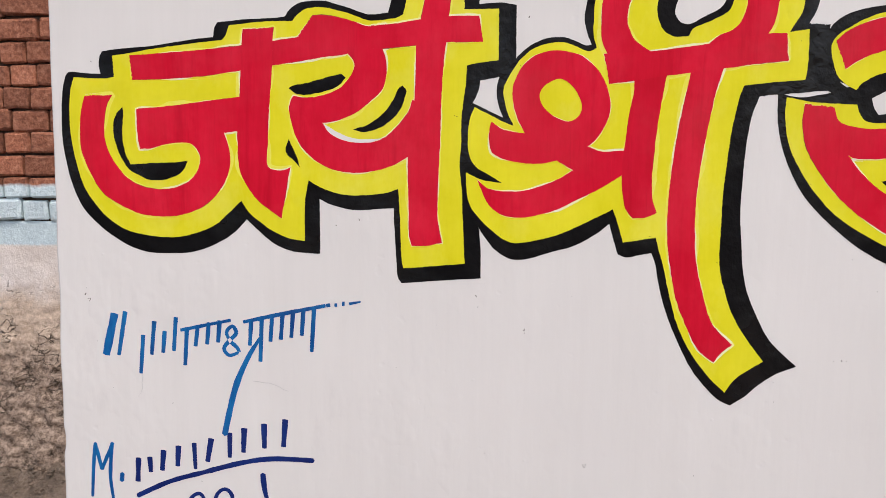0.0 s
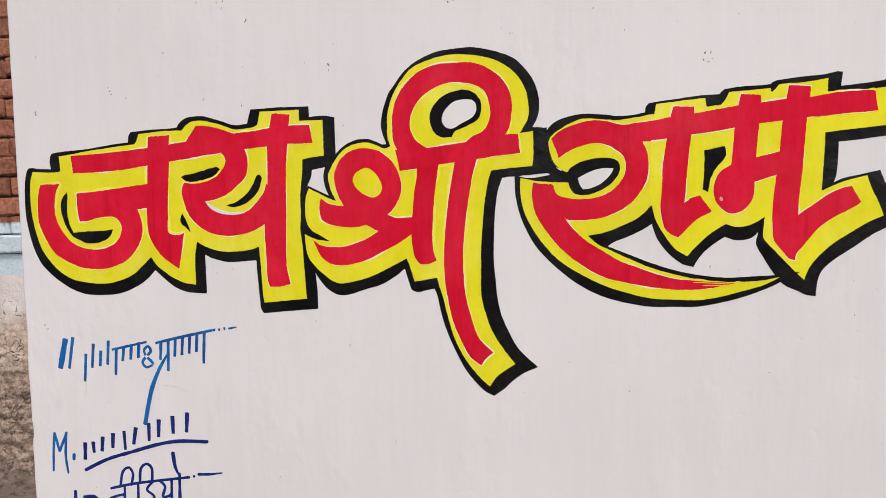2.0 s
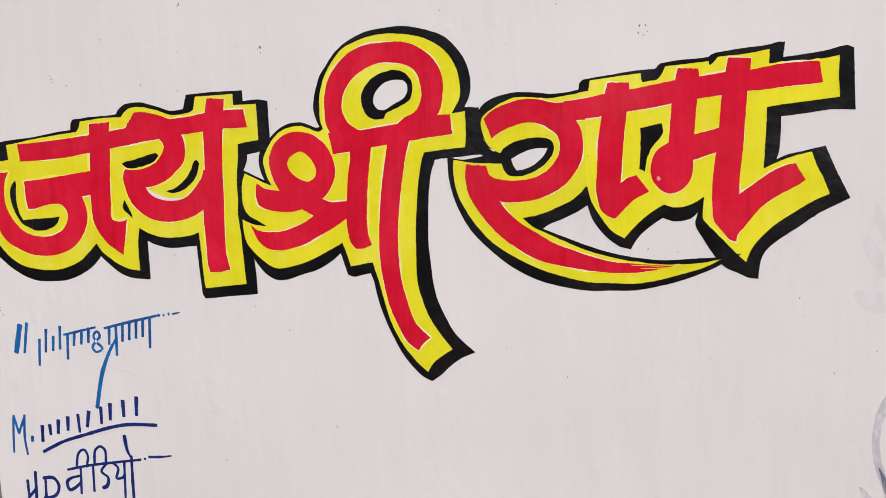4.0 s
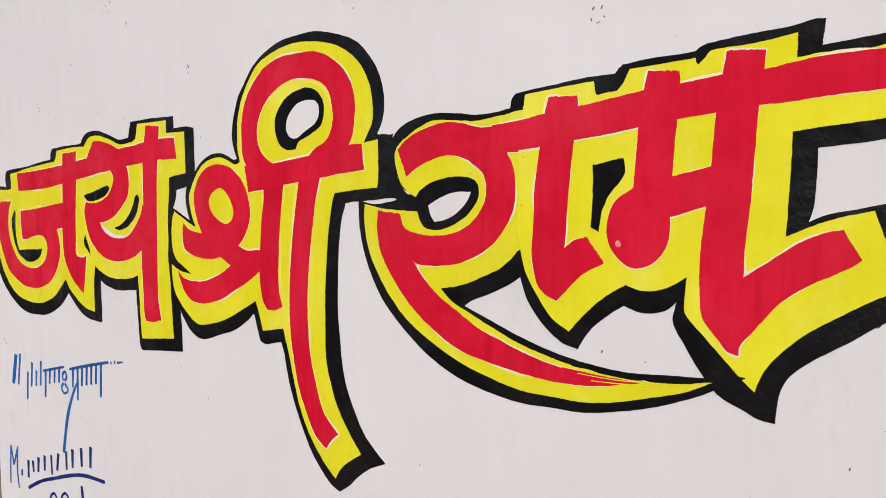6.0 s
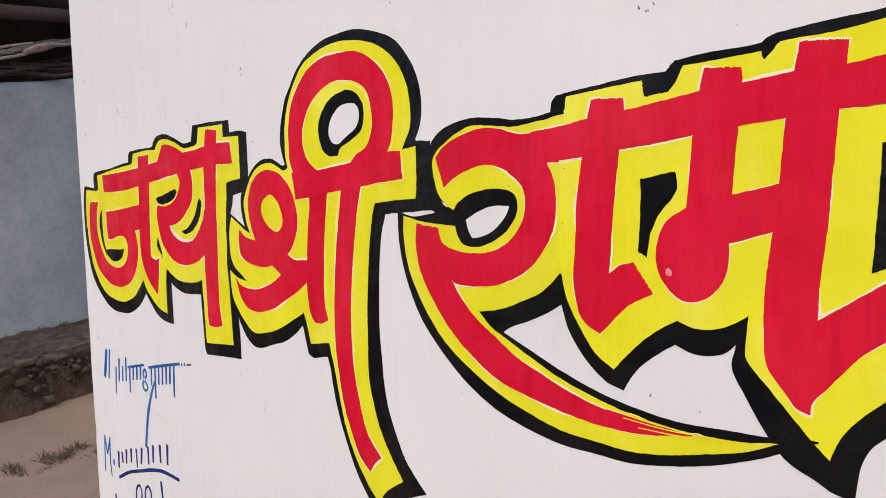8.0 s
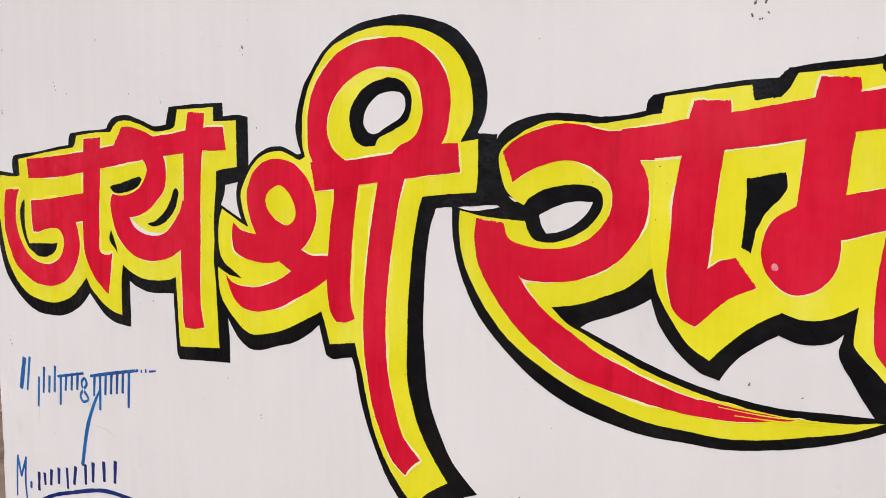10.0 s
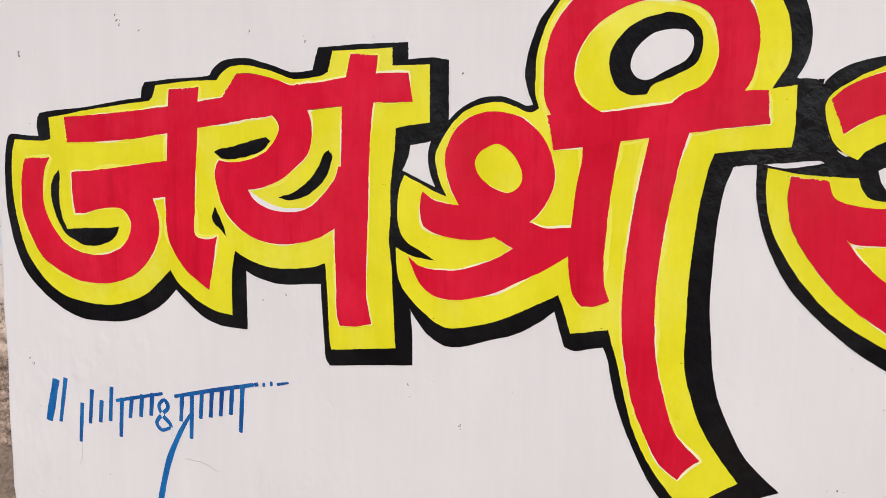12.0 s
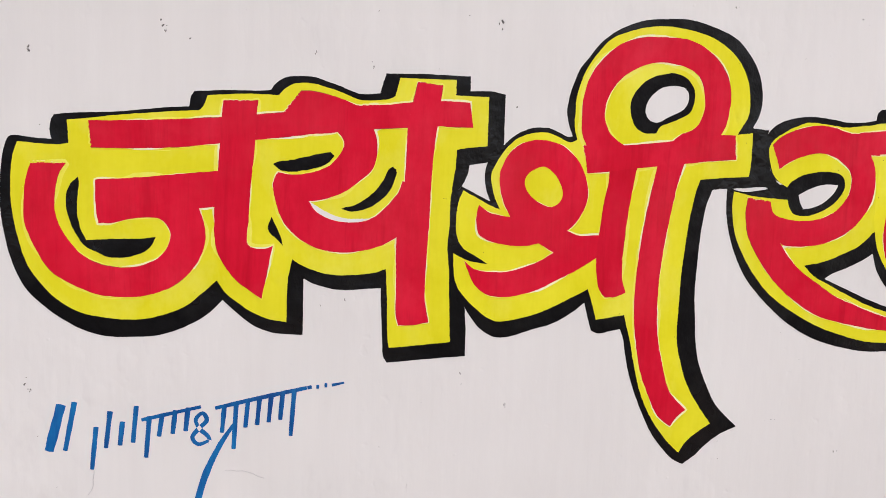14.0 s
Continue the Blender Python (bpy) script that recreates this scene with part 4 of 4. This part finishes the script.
build_vine()
painted("pale_spot", [blob(733, 1420, 2.9, 3.3, 6)], RUBBED, RAM_WORD, 1.62, "pale pink rubbed spot", 0.02)
painted("black_tick", [stroke_outline([(812, 1291, 1.0), (830, 1294, 2.2), (845, 1297, 2.2), (855, 1299, 0.6)], 3)], BLACK, RAM_WORD, 1.6, "black brush tick over the sickle tip", 0.02)
for i, (pts, coat) in enumerate(([[(690, 1284, 0.2), (735, 1282, 0.5), (790, 1285, 0.2)], THIN], [[(705, 1278, 0.2), (745, 1279, 0.6), (785, 1283, 0.3)], YELLOW],
                                  [[(735, 1284, 0.3), (765, 1283, 0.8), (800, 1286, 0.3)], YELLOW], [[(630, 1300, 0.2), (650, 1293, 0.5), (672, 1288, 0.2)], CREAM], [[(585, 1318, 0.2), (605, 1308, 0.7), (628, 1299, 0.2)], CREAM])):
    painted("dry_brush_streak", [stroke_outline(pts, i)], coat, RAM_WORD, 1.62 + 0.03 * i, "thin streak left by a dry brush", 0.02)


# ---------------------------------------------------------------- chips and flecks in the whitewash
def build_chips():
    """Irregular flecks; the larger ones are little clusters broken off side by side."""
    rng = random.Random(4)
    marks = [(-319, 1632, 4), (83, 1660, 4), (708, 1648, 4.5), (715, 1652, 3), (-64, 1746, 5), (-99, 1772, 4.5), (-315, 1629, 3), (396, 1696, 2.5), (-469, 1598, 4), (-472, 1215, 3), (-470, 1203, 3),
             (-77, 1597, 3), (-142, 1612, 2.2), (184, 1004, 2.5), (-20, 1066, 2.5), (300, 1760, 4), (820, 1745, 5), (106, 1173, 2), (-455, 1700, 3)]
    spots = []
    for x, z, r in marks:
        for _ in range(rng.randrange(2, 5)):
            spots.append((x + rng.gauss(0, r * 0.8), z + rng.gauss(0, r * 1.1), r * rng.uniform(0.3, 0.75)))
    spots += [(rng.uniform(-470, 1100), rng.uniform(850, 1800), rng.choice((0.7, 0.9, 1.1, 1.8))) for _ in range(120)]
    for k, (x, z, r) in enumerate(spots):
        turn, long = rng.uniform(0.6, 2.4), rng.uniform(1.0, 2.4)
        line = []
        for i in range(14):
            a = i * math.tau / 14
            q = Vector((math.cos(a) * r * 0.5 * long, math.sin(a) * r * 0.42)) * (1 + 0.9 * noise.noise(Vector((math.cos(a) * 3, math.sin(a) * 3, k))))
            line.append(Vector((x + q.x * math.cos(turn) - q.y * math.sin(turn), z + q.x * math.sin(turn) + q.y * math.cos(turn))))
        yield line


def build_cracks():
    """Short wandering hairlines where the wash has shrunk."""
    rng = random.Random(17)
    starts = [(-406, 1072, 1.0), (-246, 1098, 0.5)]
    for k, (x, z, way) in enumerate(starts):
        pts = []
        for i in range(8):
            pts.append((x, z, 0.2 + 0.3 * math.sin(i * math.pi / 7)))
            way += rng.uniform(-0.5, 0.5) - 0.05
            x, z = x + 7 * math.cos(way), z + 7 * math.sin(way)
        yield stroke_outline(pts, k)


tagged(painted("plaster_cracks", list(build_cracks()), CRACK, PAINTED_WALL, 0.12, "", 0.04), "short hairline cracks in the whitewash", kind="stuff")
tagged(painted("plaster_chips", list(build_chips()), CHIP, PAINTED_WALL, 0.14, "", 0.04), "small grey chips in the whitewash, darkened in colour for pit shade", kind="stuff")


# ---------------------------------------------------------------- the brick house behind
FACE, FOOT, COURSE = 1.9, 1.178, 0.088


def build_house():
    house = empty("brick_house", "old brick house with blue band and crumbling mud plaster", "house", at=(-3, FACE, 0))
    house_at = Matrix.Translation((3, -FACE, 0))

    def local(bm):
        bmesh.ops.transform(bm, matrix=house_at, verts=bm.verts)
        return bm
    bm = bmesh.new()
    block(bm, (-4.6, FACE + 0.06, -0.1), (0.6, FACE + 0.35, FOOT))
    block(bm, (-4.6, FACE - 0.006, FOOT), (0.6, FACE + 0.35, 3.3))
    part("wall_core", local(bm), MORTAR, house, "dark mud mortar core")
    # plastered lower wall with an uneven face
    xs = [-4.6 + 0.042 * i for i in range(48)] + [-2.57 + 0.012 * i for i in range(125)] + [-1.0 + 0.1 * i for i in range(17)]
    zs = [-0.116 + 0.01293 * i for i in range(101)]
    verts = []
    for z in zs:
        for x in xs:
            lump = min(1.0, max(0.0, (0.86 - z) / 0.25))
            d = 0.010 * noise.noise(Vector((x * 3, 0, z * 3))) + 0.005 * noise.noise(Vector((x * 11, 2, z * 11)))
            d += lump * (0.016 * noise.noise(Vector((x * 14, 5, z * 19))) + 0.014 * noise.noise(Vector((x * 31, 6, z * 40))) + 0.009 * noise.noise(Vector((x * 70, 7, z * 80))))
            d += min(1.0, max(0.0, (0.98 - z) / 0.2)) * (0.004 * noise.noise(Vector((x * 5, 8, z * 27))) + 0.006 * noise.noise(Vector((x * 12, 9, z * 60))))
            d += 0.10 * max(0.0, 0.75 - z)
            verts.append((x + 3, -0.020 - d * (0.4 if z > 1.0 else 1.0), z))
    n = len(xs)
    faces = [(j * n + i, j * n + i + 1, (j + 1) * n + i + 1, (j + 1) * n + i) for j in range(len(zs) - 1) for i in range(n - 1)]
    base = len(verts)
    verts += [(x + 3, 0.03, zs[-1]) for x in xs]
    faces += [((len(zs) - 1) * n + i, (len(zs) - 1) * n + i + 1, base + i + 1, base + i) for i in range(n - 1)]
    mesh_object("plaster", verts, faces, PLASTER, house, "blue, white and bare mud plaster bands", True)
    # roof slab edge above
    bm = bmesh.new()
    block(bm, (-4.7, FACE - 0.25, 3.3), (0.8, FACE + 3.2, 3.42), 0.02)
    part("roof", local(bm), TILE, house, "weathered red tile roof edge")
    # bricks laid by hand, course by course
    rng = random.Random(11)
    shapes = {}
    for kind, long in (("stretcher", 0.205), ("header", 0.105), ("bat", 0.145)):
        for v in range(3):
            bm = bmesh.new()
            block(bm, (-long / 2, -0.034, -0.0405), (long / 2, 0.03, 0.0405))
            bmesh.ops.subdivide_edges(bm, edges=[e for e in bm.edges if abs((e.verts[0].co - e.verts[1].co).x) > 0.05], cuts=1)
            bmesh.ops.bevel(bm, geom=[e for e in bm.edges if min(q.co.y for q in e.verts) < 0 and e.calc_face_angle(0) > 0.5], offset=0.008, segments=1, affect="EDGES")
            for q in bm.verts:
                q.co += Vector((rng.uniform(-1, 1), rng.uniform(-1, 1), rng.uniform(-1, 1))) * 0.0035
            me = bpy.data.meshes.new("brick")
            bm.to_mesh(me)
            me.materials.append(BRICK)
            shapes[kind, v] = me
            bm.free()
    far_v, far_f = [], []
    for row in range(25):
        z = FOOT + 0.044 + COURSE * row
        x = -4.57 + rng.uniform(-0.02, 0.02)
        while x < 0.5:
            kind, long = rng.choice((("stretcher", 0.205), ("header", 0.105), ("header", 0.105), ("header", 0.105), ("bat", 0.145), ("bat", 0.145)))
            cx = x + long / 2
            x += long + rng.uniform(0.002, 0.011)
            me = shapes[kind, rng.randrange(3)]
            m = pose(cx + 3, rng.uniform(-0.005, 0.005), z + rng.uniform(-0.004, 0.004), rng.uniform(-1.2, 1.2), rng.uniform(-1.6, 1.6), rng.uniform(-1.5, 1.5))
            if -2.45 < cx < -1.1 and row < 22:
                ob = new("brick", me)
                ob.parent = house
                ob.matrix_basis = m
            else:
                k = len(far_v)
                far_v += [tuple(m @ v.co) for v in me.vertices]
                far_f += [tuple(k + i for i in p.vertices) for p in me.polygons]
    tagged(mesh_object("brickwork", far_v, far_f, BRICK, house), "rows of rough red brick", kind="stuff")


build_house()


# ---------------------------------------------------------------- grey-blue shed wall with firewood on top
def shed_top(x):
    return 2.37 + 0.17 * (max(x, -1.2) - 0.45)


def build_shed():
    shed = empty("shed", "shed with grey-blue washed wall and dark open loft", "shed", at=(-5.1, 1.0, 0))
    away = Matrix.Translation((5.1, -1.0, 0))
    turn = Matrix.Translation((-5.35, 1.5, 0)) @ Matrix.Rotation(radians(110), 4, "Z")
    # local x runs along the wall, from the yard to the corner; local y is into the shed
    n, m = 60, 34
    verts = []
    for j in range(m + 1):
        for i in range(n + 1):
            x = -2.6 + 4.3 * i / n
            z = -0.1 + (shed_top(x) + 0.1) * j / m
            top = 0.05 * noise.noise(Vector((x * 2, 1, 1))) if j == m else 0
            d = 0.02 * noise.noise(Vector((x * 1.5, 3, z * 1.5))) + 0.006 * noise.noise(Vector((x * 9, 3, z * 9)))
            verts.append(away @ turn @ Vector((x, d, z + top)))
    w = n + 1
    faces = [(j * w + i, j * w + i + 1, (j + 1) * w + i + 1, (j + 1) * w + i) for j in range(m) for i in range(n)]
    base = len(verts)
    verts += [away @ turn @ Vector((-2.6 + 4.3 * i / n, 0.25, shed_top(-2.6 + 4.3 * i / n))) for i in range(n + 1)]
    faces += [(m * w + i, m * w + i + 1, base + i + 1, base + i) for i in range(n)]
    mesh_object("shed_wall", verts, faces, SHED_WASH, shed, "grey-blue washed mud wall", True)
    # back and end wall carry the loft's shade in their colour
    for name, lo, hi, mat, label in (("back_wall", (-2.6, 1.35, 0), (1.7, 1.5, 3.6), LOFT_SHADE, "back wall coloured dark for the loft's shade"),
                                     ("roof", (-2.8, -0.3, 3.5), (1.8, 1.6, 3.62), TILE, "old tile roof"),
                                     ("end_wall", (1.66, 0.1, 0), (1.8, 1.4, 3.5), LOFT_SHADE, "end wall coloured dark for the loft's shade")):
        bm = bmesh.new()
        block(bm, lo, hi, 0.01)
        bmesh.ops.transform(bm, matrix=away @ turn, verts=bm.verts)
        part(name, bm, mat, shed, label)
    for z0, fall, r, y0, mat, label in ((2.81, -0.09, 0.054, -0.02, BROWN_LOG, "dark brown eaves log"), (3.1, 0.02, 0.06, 0.5, LOFT_SHADE, "rafter log coloured dark for the loft's shade")):
        verts = []
        for k in range(24):
            s = k / 23
            x = -2.6 + 4.2 * s
            for a in range(10):
                ang = a * math.tau / 10
                rr = r * (1 + 0.12 * noise.noise(Vector((x * 2, a, 4))))
                verts.append(away @ turn @ Vector((x, y0 + rr * math.cos(ang), z0 - fall * x + 0.03 * noise.noise(Vector((x * 1.2, 0, 3))) + rr * math.sin(ang))))
        faces = [(k * 10 + a, k * 10 + (a + 1) % 10, (k + 1) * 10 + (a + 1) % 10, (k + 1) * 10 + a) for k in range(23) for a in range(10)]
        mesh_object("log", verts, faces + [tuple(range(10))[::-1], tuple(range(230, 240))], mat, shed, label, True)
    rng = random.Random(5)
    for i in range(52):
        pale = i % 3 == 0
        length, r = rng.uniform(0.5, 1.2), rng.uniform(0.010, 0.022)
        rows, sides = 11, 7
        verts, faces = [], []
        for k in range(rows):
            s = k / (rows - 1)
            mid = Vector(((s - 0.5) * length, 0.035 * noise.noise(Vector((s * 2.2, i, 0))), 0.035 * noise.noise(Vector((s * 2.2, i, 9)))))
            for a in range(sides):
                ang = a * math.tau / sides
                rr = r * (1 - 0.35 * s) * (1 + 0.2 * noise.noise(Vector((s * 4, a, i))))
                verts.append(mid + Vector((0, math.cos(ang) * rr, math.sin(ang) * rr)))
        for k in range(rows - 1):
            for a in range(sides):
                faces.append((k * sides + a, k * sides + (a + 1) % sides, (k + 1) * sides + (a + 1) % sides, (k + 1) * sides + a))
        faces += [tuple(range(sides))[::-1], tuple(range((rows - 1) * sides, rows * sides))]
        log = mesh_object("firewood_stick", verts, faces, TIMBER if pale else BARK)
        x = rng.uniform(-1.2, 0.6)
        log.matrix_basis = turn @ pose(x, rng.uniform(-0.05, 0.2), shed_top(x) + ((0.17 + 0.13 * (x + 0.45) + rng.uniform(-0.02, 0.035)) if pale else rng.uniform(0.03, 0.13)), 0, rng.uniform(-20, -12) if pale else rng.uniform(-18, -5), rng.uniform(-9, 9))
        tagged(log, "grey weathered firewood stick stacked on a mud wall" if pale else "dark bark-covered firewood stick stacked on a mud wall", "firewood", "firewood stack")


build_shed()


# ---------------------------------------------------------------- raised earth bank along the foot of house and shed
def build_bank():
    def sheet(start, end, out, profile, count):
        verts = []
        for i in range(count + 1):
            p = start.lerp(end, i / count)
            for d, h in profile:
                q = p + out * d
                rough = 0.05 * noise.noise(Vector((q.x * 4, q.y * 4, h * 3))) + 0.03 * noise.noise(Vector((q.x * 13, q.y * 13, h * 14)))
                verts.append((q.x + rough * out.x, q.y + rough * out.y, h + rough * 0.5))
        w = len(profile)
        return verts, [(i * w + j, i * w + j + 1, (i + 1) * w + j + 1, (i + 1) * w + j) for i in range(count) for j in range(w - 1)]
    # raised ledge along the shed, cut off steeply towards the yard; the riser's shade is in its colour
    ledge = [(-0.1, 0.385), (0.05, 0.38), (0.2, 0.365), (0.35, 0.355), (0.5, 0.35), (0.65, 0.345), (0.78, 0.335), (0.88, 0.33), (0.95, 0.325), (0.99, 0.31), (1.0, 0.285)]
    riser = [(1.0, 0.285), (0.985, 0.24), (0.995, 0.19), (1.015, 0.14), (1.03, 0.09), (1.05, 0.04), (1.07, -0.02), (1.09, -0.10)]
    start, end, out = Vector((-4.715, -0.985)), Vector((-5.815, 2.045)), Vector((0.94, 0.342))
    bank = mesh_object("earth_bank", *sheet(start, end, out, ledge, 110), LEDGE, smooth=True)
    tagged(bank, "raised bank of trodden mud and gravel with a dark cut edge", "bank", kind="structure")
    mesh_object("riser", *sheet(start, end, out, riser, 110), EARTH, bank, "dark damp crumbling earth face", True)
    # fallen mud heaped against the foot of the house
    slope = [(-0.05, 0.21), (0.02, 0.19), (0.08, 0.165), (0.15, 0.135), (0.22, 0.11), (0.30, 0.08), (0.40, 0.05), (0.52, 0.02), (0.65, -0.06)]
    heap = mesh_object("mud_heap", *sheet(Vector((-3.4, 1.86)), Vector((0.5, 1.86)), Vector((0, -1)), slope, 260), RUBBLE, smooth=True)
    tagged(heap, "heap of fallen mud plaster along a house foot", "mud heap", kind="structure")


build_bank()


def build_rubble():
    """Loose lumps of mud and stone on the bank and along its edge."""
    rng = random.Random(21)
    verts, faces = [], []
    ico = bmesh.new()
    bmesh.ops.create_icosphere(ico, subdivisions=1, radius=1)
    ico_v, ico_f = [v.co.copy() for v in ico.verts], [tuple(v.index for v in f.verts) for f in ico.faces]
    ico.free()
    crumb_v, crumb_f = [], []
    for i in range(1900):
        k = 0.3 + 0.7 * rng.random()
        if k < 0.55:
            d = abs(rng.gauss(0, 0.22))
            x, y, z = rng.uniform(-3.0, -1.0), 1.85 - d, 0.20 - 0.35 * d
            r = rng.uniform(0.003, 0.011)
        elif k < 0.85:
            s, d = rng.random(), rng.gauss(1.03, 0.05)
            x, y = -4.715 - 1.03 * s + 0.94 * d, -0.985 + 2.85 * s + 0.342 * d
            z, r = 0.16 + rng.uniform(-0.14, 0.16), rng.uniform(0.006, 0.022)
        else:
            s, d = rng.random(), rng.uniform(0.1, 0.95)
            x, y, z, r = -4.715 - 1.03 * s + 0.94 * d, -0.985 + 2.85 * s + 0.342 * d, 0.362 - 0.035 * d, rng.uniform(0.006, 0.026)
        into_v, into_f = (crumb_v, crumb_f) if k < 0.55 else (verts, faces)
        n, flat = len(into_v), rng.uniform(0.5, 0.9)
        into_v += [(x + v.x * r * rng.uniform(0.75, 1.3), y + v.y * r * rng.uniform(0.75, 1.3), z + v.z * r * flat * rng.uniform(0.75, 1.2)) for v in ico_v]
        into_f += [tuple(n + q for q in f) for f in ico_f]
    tagged(mesh_object("mud_crumbs", crumb_v, crumb_f, RUBBLE), "fine crumbs of fallen mud plaster", "crumbs", kind="stuff")
    tagged(mesh_object("rubble", verts, faces, LEDGE), "loose lumps of dry mud and stone", "rubble", kind="stuff")


build_rubble()


def build_edge_stones():
    """Flat stones laid along the lip of the bank, and lumps lodged in its face."""
    rng = random.Random(31)
    for k, (s, d, z, long, high) in enumerate(((0.76, 0.94, 0.332, 0.14, 0.018), (0.83, 0.92, 0.335, 0.16, 0.02), (0.80, 0.985, 0.312, 0.13, 0.016), (0.60, 1.0, 0.325, 0.10, 0.03), (0.52, 1.01, 0.315, 0.12, 0.022),
                                               (0.66, 1.02, 0.24, 0.06, 0.03), (0.72, 1.02, 0.20, 0.05, 0.03), (0.58, 1.03, 0.21, 0.06, 0.03), (0.63, 1.08, 0.06, 0.05, 0.035), (0.55, 0.62, 0.37, 0.05, 0.03))):
        bm = bmesh.new()
        bmesh.ops.create_icosphere(bm, subdivisions=2, radius=1)
        for v in bm.verts:
            c = v.co * (1 + 0.28 * noise.noise(v.co * 1.6 + Vector((k * 7, 0, 0))))
            v.co = Vector((max(-0.75, min(0.75, c.x)) * long * 0.85, max(-0.7, min(0.7, c.y)) * 0.045, max(-0.65, min(0.65, c.z)) * high * 1.0))
        stone = part("flat_stone" if k < 5 else "lump_of_stone", bm, STONE)
        stone.matrix_basis = pose(-4.715 - 1.03 * s + 0.94 * d, -0.985 + 2.85 * s + 0.342 * d, z, rng.uniform(-5, 5), rng.uniform(-5, 5), 110 + rng.uniform(-8, 8))
        tagged(stone, "brown flat stone laid along the lip of a mud bank" if k < 5 else "rough lump of stone lodged in a mud bank", "stone", "bank stones")


build_edge_stones()


def build_grass():
    """Dry tufts and litter: a low ridge on the yard, and a fringe where the bank meets the shed."""
    rng = random.Random(8)
    verts, faces = [], []
    for i in range(2600):
        s, k = rng.random(), rng.random()
        if k < 0.72:
            p = Vector((-3.28 - 0.06 * s, 0.62 + 0.62 * s)) + Vector((rng.gauss(0, 0.055), rng.gauss(0, 0.04)))
            gap = noise.noise(Vector((p.x * 9, p.y * 9, 4)))
            if gap < -0.1:
                continue
            z0, tall = ground_height(p.x, p.y), 0.5 + 0.8 * max(0.0, gap)
        else:
            p = Vector((-5.02 - 0.45 * s, 0.7 + 1.2 * s)) + Vector((rng.gauss(0.03, 0.06), rng.gauss(0, 0.04)))
            if noise.noise(Vector((p.x * 6, p.y * 6, 9))) < 0.0:
                continue
            z0, tall = 0.365, 1.0
        h, a = rng.uniform(0.012, 0.06) * tall, rng.uniform(0, 6.28)
        d = Vector((math.cos(a), math.sin(a), 0)) * rng.uniform(0.002, 0.006)
        tip = Vector((rng.gauss(0, 0.03), rng.gauss(0, 0.03), h))
        o = Vector((p.x, p.y, z0 - 0.008))
        n = len(verts)
        verts += [o - d, o + d, o + tip * 0.6 + d * 0.6, o + tip]
        faces += [(n, n + 1, n + 2), (n, n + 2, n + 3)]
    tagged(mesh_object("dry_grass", verts, faces, GRASS), "low tufts of dry grass and litter on dirt", "grass", kind="stuff")


build_grass()
